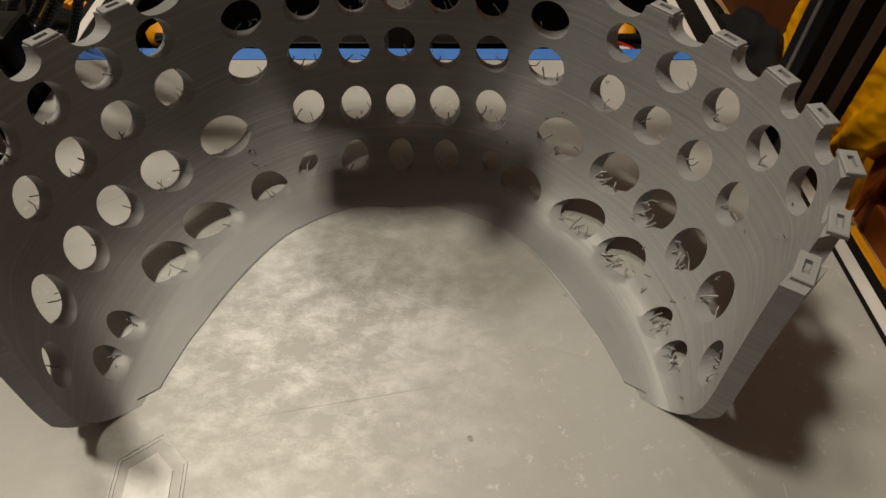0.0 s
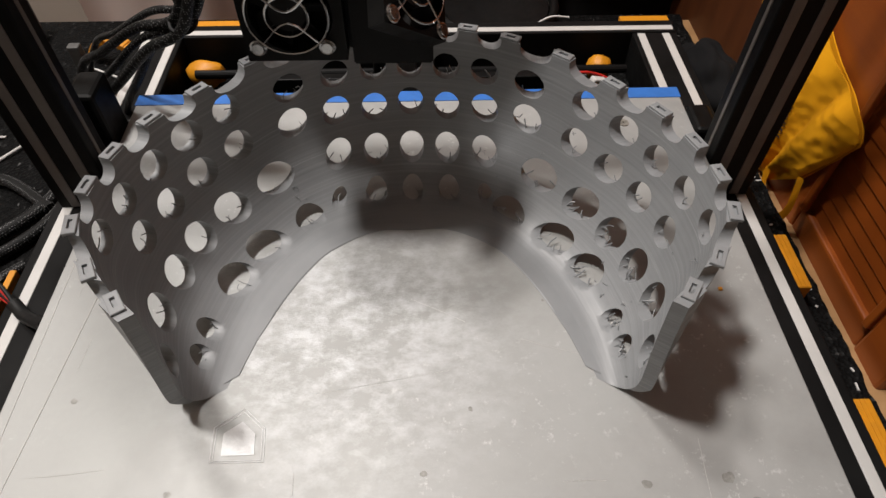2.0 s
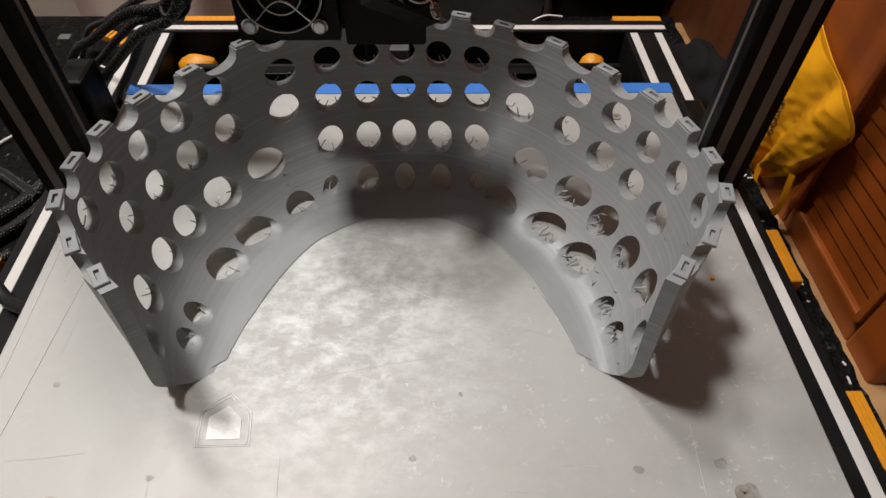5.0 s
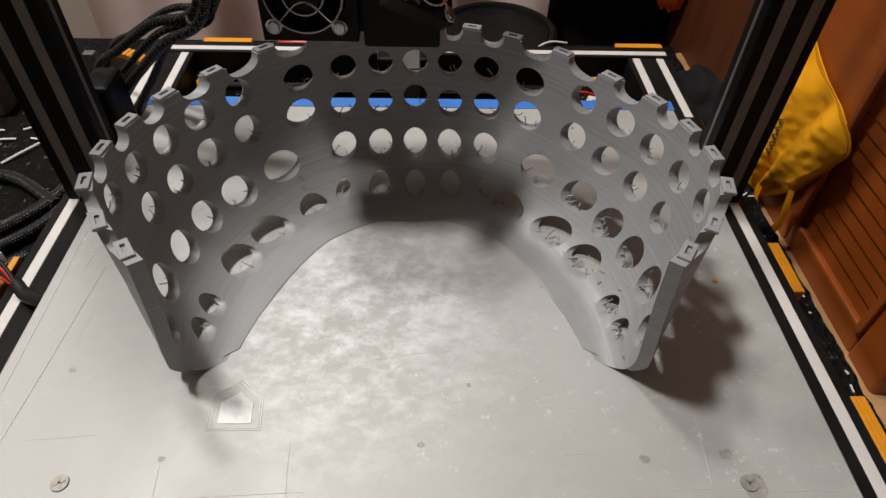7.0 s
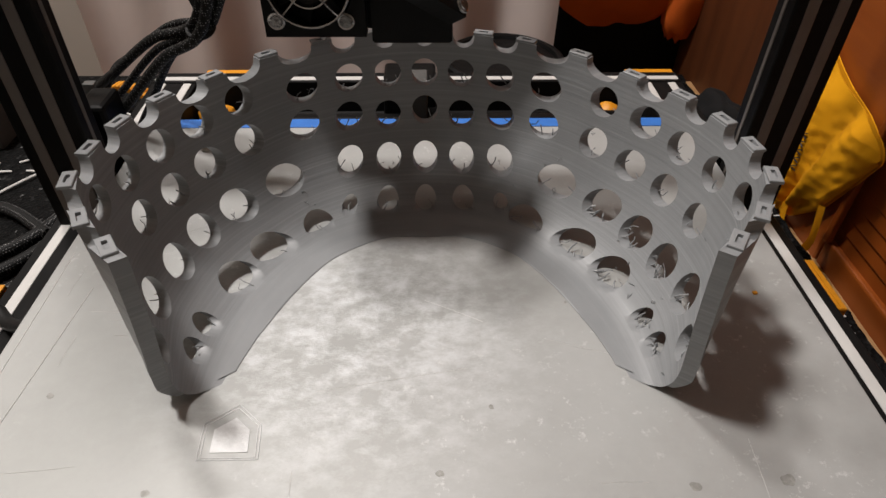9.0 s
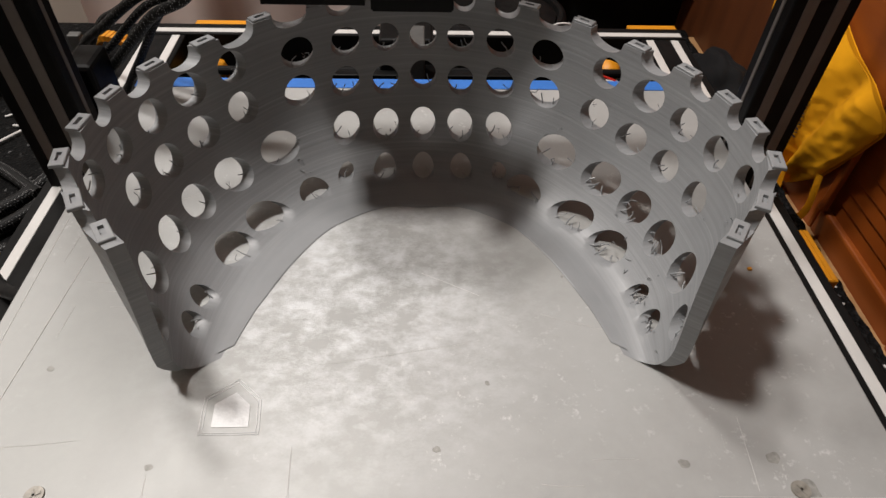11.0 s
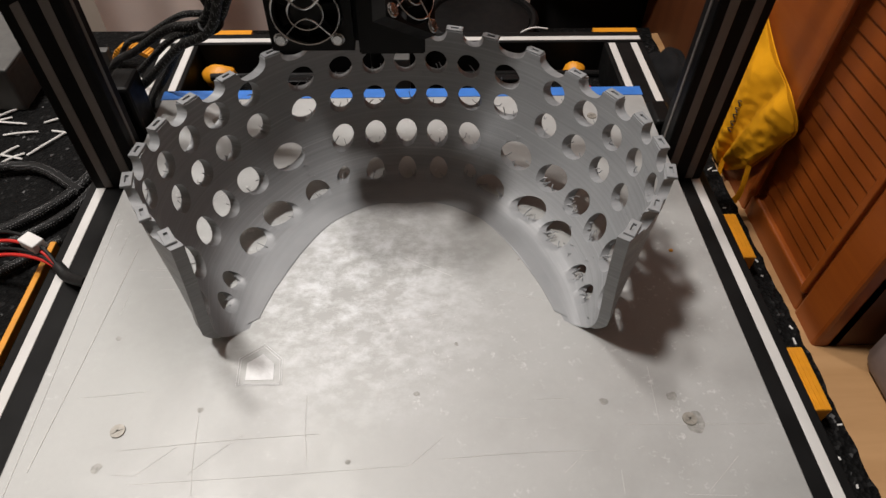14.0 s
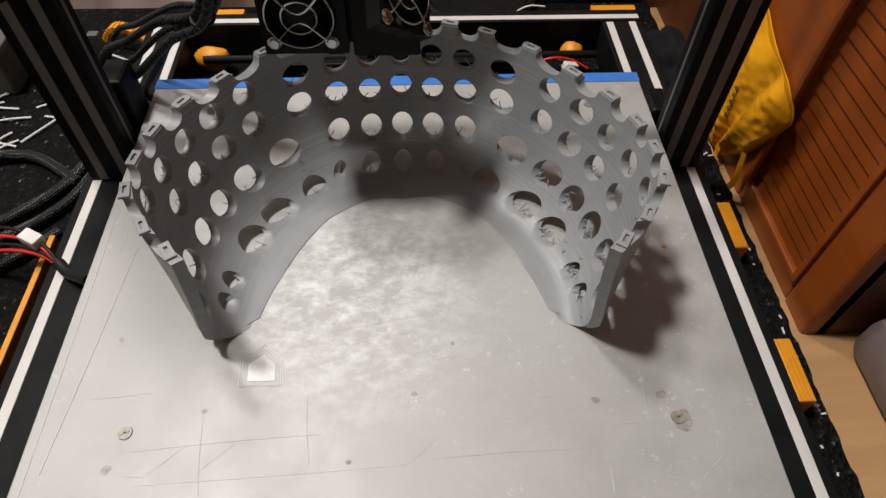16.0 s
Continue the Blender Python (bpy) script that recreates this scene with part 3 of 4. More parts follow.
tagged(mesh_object("masking_tape", box(-BX - 0.0005, BX + 0.0005, BY1 - 0.011, BY1 + 0.0012, 0.0, 0.0006, 0.0002), BLUETAPE), "blue masking tape along the plate's far edge", "tape")

# ---- printer frame ----
YS = 0.0435
BAR_Y, BAR_Z = 0.262, 0.146  # front and underside of the crossbar
printer = thing("printer_frame", "black slotted aluminium printer frame with pale slot covers", "printer", at=(0, 0.25, MAT_Z))


def beam(axis, a, b, size, slots, strip, label=""):
    """A slotted bar. a, b: two opposite corners. slots: (face, place across, half width) of the covers."""
    bm = bmesh.new()
    add_box(bm, a[0], b[0], a[1], b[1], a[2], b[2], 0.0012)
    ob = part("slotted_beam", on(printer, bm), ALU, printer, label)
    for face, c, hw in slots:
        lo, hi = list(a), list(b)
        k = {"x": 0, "y": 1, "z": 2}[face[1]]
        out = b[k] if face[0] == "+" else a[k]
        lo[k], hi[k] = (out - 0.001, out + 0.0006) if face[0] == "+" else (out - 0.0006, out + 0.001)
        acr = [i for i in range(3) if i != k and i != axis][0]
        lo[acr], hi[acr] = c - hw, c + hw
        lo[axis] += 0.002
        hi[axis] -= 0.002
        sb = part("slot_cover", on(printer, box(lo[0], hi[0], lo[1], hi[1], lo[2], hi[2], 0.0004)), strip, printer)
    return ob


RAIL_Z = -0.035
for s in (1, -1):
    xo = 0.241 if s > 0 else -0.2465
    lo, hi = sorted((xo + s * 0.0105, xo - s * 0.0315))
    beam(1, (lo, -0.10, MAT_Z), (hi, 0.485, RAIL_Z), 0, (("+z", xo, 0.0036), ("+z", xo - s * 0.0235, 0.0036)), STRIP)
REAR_Y = 0.485
beam(0, (-0.257, REAR_Y, MAT_Z), (0.2515, REAR_Y + 0.02, RAIL_Z + 0.001), 0, (("+z", REAR_Y + 0.0065, 0.0036),), STRIP)
UP_Y = 0.225 + YS
for s in (1, -1):
    cx, hw = (0.2260, 0.0188) if s > 0 else (-0.230, 0.0205)
    beam(2, (cx - hw, UP_Y, RAIL_Z), (cx + hw, UP_Y + 0.02, 0.46), 0, (("-y", cx - 0.45 * hw, 0.0034), ("-y", cx + 0.45 * hw, 0.0034), ("+x" if s < 0 else "-x", UP_Y + 0.01, 0.0016)), GROOVE)
beam(0, (-0.27, BAR_Y, BAR_Z), (0.245, BAR_Y + 0.02, BAR_Z + 0.02), 0, (("-y", BAR_Z + 0.012, 0.0042),), GROOVE, "black crossbar that carries the print head")
# carriage plates at the crossbar's ends
for s in (1, -1):
    pts = [(0.218, 0.178), (0.252, 0.178), (0.2515, 0.150), (0.246, 0.136), (0.236, 0.130), (0.227, 0.134), (0.2235, 0.145), (0.218, 0.152)]
    bm = add_prism(bmesh.new(), [(s * x, z) for x, z in pts][::s], 0, 0.004)
    bmesh.ops.transform(bm, matrix=Matrix.Translation((0, BAR_Y - 0.0005, BAR_Z - 0.150)) @ Matrix.Rotation(math.pi / 2, 4, "X"), verts=bm.verts)
    pl = part("carriage_plate", on(printer, bm), BLACK, printer)
    for px, pz in ((0.238, 0.143), (0.243, 0.166)):
        bm = bmesh.new()
        add_rod(bm, (s * px, BAR_Y - 0.0075, pz + BAR_Z - 0.150), (s * px, BAR_Y - 0.0045, pz + BAR_Z - 0.150), 0.0042, 16, 0.0046)
        part("bolt", on(printer, bm), CHROME, pl)
# the bearing bar and belt under the plate
part("carriage_bar", on(printer, box(-0.02, 0.02, -0.08, 0.485, -0.055, -0.035, 0.001)), ALU, printer, "slotted bar on which the plate slides")
part("plate_carrier", on(printer, box(-0.12, 0.12, 0.05, 0.28, -0.034, -0.008, 0.002)), BLACK, printer)

# ---- print head ----
HX, HY = 0.0355, 0.040
head = thing("print_head", "black print head with two wire-guarded fans and a hot surface sticker", "print head", at=(-0.045, 0.23, 0.121))
FY = 0.174 + HY


def fan_guard(m, r=0.0185):
    """Wire rings and crossed arms with four screws, facing -y in its own frame, at the pose m."""
    g = []
    for rr in (r, r * 0.52):
        g.append(("guard_ring", add_tube(bmesh.new(), [(rr * math.cos(a), -0.0022, rr * math.sin(a)) for a in (2 * math.pi * k / 40 for k in range(40))], 0.0006, 6, True), CHROME))
    for sx in (1, -1):
        arm = [(sx * 0.0148, -0.0012, 0.0152), (sx * 0.0115, -0.0022, 0.0118), (sx * 0.005, -0.0026, 0.005), (sx * 0.0012, -0.0026, 0.0030), (0, -0.0026, 0.0028)]
        for k in (1, -1):
            g.append(("guard_arm", tube([(x, y, k * z) for x, y, z in arm], 0.0006, 6, 5), CHROME))
            bm = bmesh.new()
            add_rod(bm, (sx * 0.016, 0.0, k * 0.016), (sx * 0.016, -0.0026, k * 0.016), 0.0031, 16, 0.0026)
            add_tube(bm, [(sx * 0.016 + 0.0034 * math.cos(a), -0.0012, k * 0.016 + 0.0034 * math.sin(a)) for a in (2 * math.pi * i / 20 for i in range(20))], 0.0007, 6, True)
            g.append(("screw", bm, CHROME))
    g.append(("fan_hub", add_rod(bmesh.new(), (0, 0.006, 0), (0, 0.0005, 0), 0.0085, 20), RUBBER))
    for i in range(7):
        a = 2 * math.pi * i / 7
        g.append(("fan_blade", box(0.008, 0.0178, -0.0004, 0.0004, -0.004, 0.004, m=Matrix.Translation((0, 0.006, 0)) @ Matrix.Rotation(a, 4, "Y") @ Matrix.Rotation(0.7, 4, "X")), RUBBER))
    for nm, bm, mt in g:
        bmesh.ops.transform(bm, matrix=m, verts=bm.verts)
        part(nm, on(head, bm), mt, head, smooth=True)


def holed_plate(w, h, r, depth, n=32):
    """A square frame with a round opening, facing -y."""
    bm = bmesh.new()
    ring = [(r * math.cos(2 * math.pi * k / n), r * math.sin(2 * math.pi * k / n)) for k in range(n)]
    sq = []
    for x, z in ring:
        k = 1 / max(abs(x) / (w * r), abs(z) / (h * r)) / r
        sq.append((x * k, z * k))
    va = [[bm.verts.new((x, y, z)) for x, z in lp] for y in (0, depth) for lp in (ring, sq)]
    for i in range(n):
        j = (i + 1) % n
        bm.faces.new((va[0][i], va[0][j], va[1][j], va[1][i]))
        bm.faces.new((va[2][j], va[2][i], va[3][i], va[3][j]))
        bm.faces.new((va[0][j], va[0][i], va[2][i], va[2][j]))
        bm.faces.new((va[1][i], va[1][j], va[3][j], va[3][i]))
    bmesh.ops.recalc_face_normals(bm, faces=bm.faces[:])
    return bm


# shroud with its front fan
fc = Vector((-0.0862 + HX, FY, 0.1493))
bm = bmesh.new()
add_box(bm, -0.110 + HX, -0.0590 + HX, FY + 0.010, FY + 0.028, 0.1255, 0.172, 0.0008)
part("fan_shroud", on(head, bm), BLACK, head)
bm = holed_plate(0.0235, 0.0235, 0.0188, 0.0098)
bmesh.ops.transform(bm, matrix=Matrix.Translation(fc + Vector((0.0015, 0.0, -0.0003))), verts=bm.verts)
part("fan_housing", on(head, bm), BLACK, head)
fan_guard(Matrix.Translation(fc))
# sloping top with its sticker
bm = bmesh.new()
pts = [(FY, 0.1725), (FY + 0.028, 0.1725), (FY + 0.028, 0.192), (FY + 0.014, 0.192)]
ax, bx = -0.110 + HX, -0.046 + HX
a, b = [bm.verts.new((ax, y, z)) for y, z in pts], [bm.verts.new((bx, y, z)) for y, z in pts]
bm.faces.new(a)
bm.faces.new(b[::-1])
for i in range(4):
    bm.faces.new((a[i], b[i], b[(i + 1) % 4], a[(i + 1) % 4]))
bmesh.ops.recalc_face_normals(bm, faces=bm.faces[:])
part("top_cover", on(head, bm), BLACK, head)
SLOPE = Matrix.Translation((-0.083 + HX, FY, 0.1725)) @ Matrix.Rotation(math.atan2(0.0195, 0.014), 4, "X")
bm = add_prism(bmesh.new(), [(-0.0098, 0.0008), (0.0098, 0.0008), (0.0, 0.0118)], 0.0001, 0.0004)
bmesh.ops.transform(bm, matrix=SLOPE, verts=bm.verts)
stk = part("warning_sticker", on(head, bm), STICKER, head, "yellow triangular hot surface sticker")
for x in (-0.0022, 0, 0.0022):
    bm = tube([(x - 0.0004, 0.0034, 0.0005), (x + 0.0005, 0.0044, 0.0005), (x - 0.0005, 0.0054, 0.0005), (x + 0.0004, 0.0066, 0.0005)], 0.0003, 5, 5)
    bmesh.ops.transform(bm, matrix=SLOPE, verts=bm.verts)
    part("heat_mark", on(head, bm), INK, stk)
bm = box(-0.0045, 0.0045, 0.0018, 0.0024, 0.0004, 0.0006, m=SLOPE)
part("heat_mark", on(head, bm), INK, stk)
# metal edge under the slope
part("front_edge", on(head, box(-0.110 + HX, -0.046 + HX, FY - 0.0006, FY + 0.001, 0.1716, 0.1726)), STEEL, head)
# duct block beside the shroud
bm = bmesh.new()
pts = [(FY + 0.002, 0.1215), (FY + 0.034, 0.1215), (FY + 0.034, 0.178), (FY + 0.016, 0.178), (FY + 0.002, 0.160)]
ax, bx = -0.0588 + HX, -0.0205 + HX
a, b = [bm.verts.new((ax, y, z)) for y, z in pts], [bm.verts.new((bx, y, z)) for y, z in pts]
bm.faces.new(a)
bm.faces.new(b[::-1])
for i in range(5):
    bm.faces.new((a[i], b[i], b[(i + 1) % 5], a[(i + 1) % 5]))
bmesh.ops.recalc_face_normals(bm, faces=bm.faces[:])
bmesh.ops.bevel(bm, geom=bm.edges[:], offset=0.0008, segments=2, affect="EDGES")
part("duct", on(head, bm), BLACK, head)
# tilted part-cooling fan on the duct
e1, e2 = Vector((0.0205, 0.0150, -0.0170)).normalized(), Vector((-0.003, -0.026, -0.0160))
e2 = (e2 - e1 * e2.dot(e1)).normalized()
nrm = e1.cross(e2)
if nrm.y > 0:
    nrm = -nrm
M2 = Matrix((e1, -nrm, -e2)).transposed().to_4x4()
if M2.determinant() < 0:
    M2 = Matrix((e1, -nrm, e2)).transposed().to_4x4()
M2 = Matrix.Translation((-0.0285 + HX, FY + 0.004, 0.1595)) @ M2
bm = holed_plate(0.020, 0.020, 0.0186, 0.010)
bmesh.ops.transform(bm, matrix=M2, verts=bm.verts)
part("fan_housing", on(head, bm), BLACK, head)
fan_guard(M2, 0.0165)
part("bracket_plate", on(head, box(-0.105 + HX, 0.012 + HX - 0.03, FY + 0.0285, FY + 0.0295, 0.125, 0.20, 0.0003)), BLACK, head)
bm = bmesh.new()
add_rod(bm, (-0.0545 + HX, FY + 0.0018, 0.1665), (-0.0545 + HX, FY - 0.002, 0.1665), 0.0018, 6)
part("hex_screw", on(head, bm), STEEL, head)
part("red_wire", on(head, tube([(-0.055 + HX, FY + 0.012, 0.20), (-0.050 + HX, FY + 0.004, 0.178), (-0.046 + HX, FY + 0.003, 0.166), (-0.040 + HX, FY + 0.004, 0.161)], 0.0008, 6)), RED, head, "red fan wire")
part("nozzle", on(head, add_rod(bmesh.new(), (-0.084 + HX, FY + 0.016, 0.118), (-0.084 + HX, FY + 0.016, 0.126), 0.0012, 12, 0.004)), STEEL, head)

bm = bmesh.new()
add_box(bm, -0.112 + HX, -0.032 + HX, FY + 0.036, FY + 0.078, 0.1275, 0.180, 0.002)
part("carriage", on(head, bm), BLACK, head, "black carriage on the crossbar")
bm = bmesh.new()
add_box(bm, -0.092 + HX, -0.036 + HX, FY + 0.0285, FY + 0.050, 0.1265, 0.136, 0.001)
part("heater_block", on(head, bm), BLACK, head)
head.location.z = 0.1157  # lowered to the height at which it prints

# ---- wardrobe with slatted door ----
DX = 0.309
DY0 = 0.1375
ward = thing("wardrobe", "orange stained pine wardrobe with a slatted door", "wardrobe", at=(0.6, 0.7, FLOOR_Z))
part("side_panel", on(ward, box(DX + 0.012, 1.10, DY0, DY0 + 0.018, FLOOR_Z, CEIL - 0.3)), PANEL, ward, "end panel, its shade put into a darker brown")
part("back_panel", on(ward, box(1.08, 1.10, DY0 + 0.018, 1.22, FLOOR_Z, CEIL - 0.3)), PANEL, ward)
part("top_panel", on(ward, box(DX, 1.10, DY0, 1.22, CEIL - 0.3, CEIL - 0.28)), PANEL, ward)
door = part("louvre_door", on(ward, box(DX, DX + 0.022, DY0, DY0 + 0.034, FLOOR_Z, CEIL - 0.3, 0.003)), DOOR, ward)
part("stile", on(ward, box(DX, DX + 0.022, 0.286, 0.43, FLOOR_Z, CEIL - 0.3, 0.003)), DOOR, door)
part("rail", on(ward, box(DX + 0.001, DX + 0.021, DY0 + 0.034, 0.286, FLOOR_Z, -0.068, 0.002)), DOOR, door)
part("rail", on(ward, box(DX + 0.001, DX + 0.021, DY0 + 0.034, 0.286, CEIL - 0.42, CEIL - 0.3, 0.002)), DOOR, door)
for y0, y1 in ((DY0 + 0.034, DY0 + 0.04), (0.280, 0.286)):
    part("bead", on(ward, box(DX - 0.003, DX + 0.002, y0, y1, -0.068, CEIL - 0.42, 0.001)), DOOR, door)
# the dimly lit far panel, its shade painted in with the dark brown
part("plain_panel", on(ward, box(DX + 0.004, DX + 0.02, 0.43, 1.22, FLOOR_Z, CEIL - 0.3)), PANEL, ward)
slat = None
z = -0.061
while z < CEIL - 0.44:
    if slat is None:
        bm = box(-0.0022, 0.0022, DY0 + 0.034 - 0.002, 0.288, -0.0085, 0.0085, 0.001, m=None)
        bmesh.ops.translate(bm, verts=bm.verts, vec=(0, -ward.location.y, 0))
        slat = ob = part("slat", bm, DOOR, door)
    else:
        ob = new("slat", slat.data)
        ob.parent = door
    ob.matrix_basis = Matrix.Translation((DX + 0.009 - ward.location.x, 0, z - ward.location.z)) @ Matrix.Rotation(radians(7), 4, "Y")
    z += 0.0118

# ---- curtain, bag, clothes ----
def curtain_fn(u, v):
    x = -0.40 + 0.56 * u
    z = 0.55 - 1.1 * v
    return (x + 0.006 * math.sin(9 * u + 2 * v), 0.655 + 0.012 * math.sin(16 * u + 0.6 * v) + 0.006 * math.sin(37 * u + 1.2 * v), z)


tagged(mesh_object("curtain", sheet(curtain_fn, 90, 24, 0.002), CURTAIN, True), "off-white hanging cloth with soft folds behind the table", "curtain")


# the bag against the door: lower and upper edge along its length
BAG_Y = (0.268, 0.272, 0.279, 0.299, 0.327, 0.345, 0.44)
BAG_LOW = (0.010, 0.002, -0.013, -0.050, -0.078, -0.084, -0.084)
BAG_TOP = (0.014, 0.019, 0.023, 0.031, 0.037, 0.043, 0.085)


def bag_point(u, v, side):
    y = 0.268 + 0.172 * u ** 1.4
    lo, hi = float(np.interp(y, BAG_Y, BAG_LOW)), float(np.interp(y, BAG_Y, BAG_TOP))
    z = hi + (lo - hi) * v
    swell = math.sin(math.pi * min(1, u * 0.85 + 0.06)) ** 0.5 * (0.2 + 0.8 * math.sin(math.pi * min(1, v * 0.92 + 0.04)))
    # creases fan out from the handle's root
    ang = math.atan2(z + 0.092, 0.345 - y)
    crease = 0.0052 * abs(math.sin(4.6 * ang + 0.5)) ** 0.7 + 0.0022 * math.sin(13 * ang + 40 * y)
    crumple = 0.0020 * noise.noise(Vector((y * 40, z * 40, 3))) + 0.0012 * noise.noise(Vector((y * 140, z * 140, 7)))
    return (DX - 0.004 - side * max(0.0012, 0.007 * swell + (crease + crumple) * min(1, 6 * u, 6 * v + 0.2, 6 - 6 * v + 0.2)), y, z)


bag = thing("cloth_bag", "yellow cotton bag hanging on the slatted door", "bag", at=(DX - 0.01, 0.34, -0.084))
part("front_cloth", on(bag, sheet(lambda u, v: bag_point(u, v, 1), 80, 80, 0.001)), YELLOW, bag, smooth=True)
part("back_cloth", on(bag, sheet(lambda u, v: (DX - 0.0035, *bag_point(u, v, 0)[1:]), 24, 20, 0.001)), YELLOW, bag, smooth=True)


def strap(points, w=0.008):
    S = spline(points, 8)
    bm = bmesh.new()
    rows = []
    for i, p in enumerate(S):
        t = (S[min(i + 1, len(S) - 1)] - S[max(i - 1, 0)]).normalized()
        n = t.cross(Vector((1, 0.2, 0))).normalized() * w / 2
        rows.append((bm.verts.new(p - n), bm.verts.new(p + n)))
    for a, b in zip(rows[:-1], rows[1:]):
        bm.faces.new((a[0], a[1], b[1], b[0]))
    bmesh.ops.solidify(bm, geom=bm.faces[:], thickness=0.0012)
    return bm


part("handle", on(bag, strap([(DX - 0.012, 0.330, -0.066), (DX - 0.014, 0.322, -0.080), (DX - 0.015, 0.304, -0.087), (DX - 0.015, 0.288, -0.082), (DX - 0.014, 0.282, -0.066), (DX - 0.012, 0.290, -0.040)], 0.0065)), YELLOW, bag, smooth=True)
for i in range(5):
    c = [bag_point(0.50 + 0.02 * (k % 2), 0.36 + 0.06 * i + 0.02 * k, 1) for k in range(3)]
    part("print_mark", on(bag, tube([(x - 0.0012, y, z) for x, y, z in c], 0.0005, 5, 5)), INK, bag, "faded dark print mark")


def blob(fn, nu=28, nv=18):
    """A closed soft body: fn(direction) gives the radius vector."""
    bm = bmesh.new()
    bmesh.ops.create_uvsphere(bm, u_segments=nu, v_segments=nv, radius=1)
    for v in bm.verts:
        v.co = fn(v.co.copy())
    return bm


def soft(c, r, amp=0.12, k=3.0, seed=0):
    c = Vector(c)
    def fn(d):
        n = noise.noise(d * k + Vector((seed, 2.1 * seed, 0)))
        m = noise.noise(d * k * 2.7 + Vector((0, seed, 5)))
        return c + Vector((d.x * r[0], d.y * r[1], d.z * r[2])) * (1 + amp * n + amp * 0.5 * m)
    return fn


jacket = thing("hanging_jacket", "black and orange jacket hanging behind the table", "jacket", at=(0.24, 0.66, -0.2))
part("body", on(jacket, blob(soft((0.25, 0.68, -0.08), (0.105, 0.03, 0.24), 0.14, 2.5, 3))), BLACKCLOTH, jacket, smooth=True)
part("collar", on(jacket, blob(soft((0.235, 0.655, 0.030), (0.105, 0.030, 0.070), 0.15, 2.5, 5))), ORANGECLOTH, jacket, smooth=True)
bm = blob(soft((0.300, 0.640, 0.005), (0.026, 0.022, 0.062), 0.2, 2.4, 7))
part("sleeve", on(jacket, bm), ORANGECLOTH, jacket, smooth=True)

# ---- strips on the mat ----
def ribbed_strip():
    bm = box(-0.0062, 0.0062, -0.024, 0.024, 0.0, 0.022, 0.0008)
    for k in (-0.003, 0.0, 0.003):
        add_box(bm, k - 0.0009, k + 0.0009, -0.0235, 0.0235, 0.022, 0.0224)
    return bm


strip = mesh_object("edge_block", ribbed_strip(), ORANGE)
tagged(strip, "small ribbed orange plastic block beside the printer frame", "block", "orange blocks round the printer")
strip.matrix_basis = pose(0.2685, 0.047 + YS, MAT_Z)
copy_thing(strip, pose(0.2675, 0.1775 + YS, MAT_Z))
tall = mesh_object("edge_block", add_box(ribbed_strip(), -0.0062, 0.0062, -0.024, 0.024, 0.0226, 0.037, 0.0008), ORANGE)
tagged(tall, "taller orange plastic block behind the printer frame", "block", "orange blocks round the printer")
tall.matrix_basis = pose(0.229, 0.514, MAT_Z, 0, 0, 90)
copy_thing(tall, pose(-0.190, 0.514, MAT_Z, 0, 0, 90))


# ---- cables and clutter ----
def cable(name, points, r, mat, label, category="cable", group=""):
    return tagged(mesh_object(name, tube(points, r, 10, 10), mat, True), label, category, group)


LOOM = [((-0.070, 0.232, 0.168), (-0.098, 0.262, 0.135), (-0.120, 0.275, 0.090), (-0.150, 0.285, 0.070), (-0.190, 0.305, 0.030), (-0.226, 0.330, -0.005), (-0.262, 0.350, -0.050)),
        ((-0.074, 0.236, 0.172), (-0.103, 0.268, 0.140), (-0.124, 0.282, 0.094), (-0.158, 0.297, 0.078), (-0.200, 0.322, 0.045), (-0.240, 0.360, 0.010), (-0.285, 0.400, -0.055)),
        ((-0.070, 0.240, 0.166), (-0.094, 0.270, 0.128), (-0.118, 0.287, 0.088), (-0.150, 0.305, 0.066), (-0.186, 0.330, 0.018), (-0.214, 0.352, -0.020), (-0.236, 0.37, -0.06))]
LOOM += [tuple((x - 0.004 + 0.002 * math.sin(4 * k), y + 0.008, z + 0.003 * k - 0.006) for k, (x, y, z) in enumerate(LOOM[0])), tuple((x + 0.006, y + 0.010 + 0.002 * k, z + 0.002 * k - 0.004) for k, (x, y, z) in enumerate(LOOM[1]))]
LOOM = [[(x - 0.012, y + 0.018, max(z, -0.068)) for x, y, z in p] for p in LOOM]
for i, p in enumerate(LOOM):
    cable("braided_cable", p, (0.0034, 0.0032, 0.0028, 0.0025, 0.0025)[i], BRAID, "black braided cable loom from the print head", group="braided cables")
for k in range(4):
    d = 0.004 * k
    cable("thin_cable", [(-0.130, 0.298 + d * 0.3, 0.092), (-0.134 - d, 0.304, 0.125 + d), (-0.158 - d, 0.312, 0.150 + d * 1.6), (-0.200, 0.32, 0.150 + d), (-0.27, 0.36, 0.12 - d), (-0.33, 0.40, 0.05)], 0.0019, BRAID if k % 2 else RUBBER, "thin black cable looping beside the upright", group="thin cables")
tagged(mesh_object("cable_tie", add_tube(bmesh.new(), [(-0.133 + 0.0078 * math.cos(a), 0.300 + 0.0078 * math.sin(a), 0.0905 + 0.003 * math.sin(a)) for a in (2 * math.pi * k / 24 for k in range(24))], 0.0014, 6, True), RUBBER, True), "black cable tie round the loom", "cable tie")
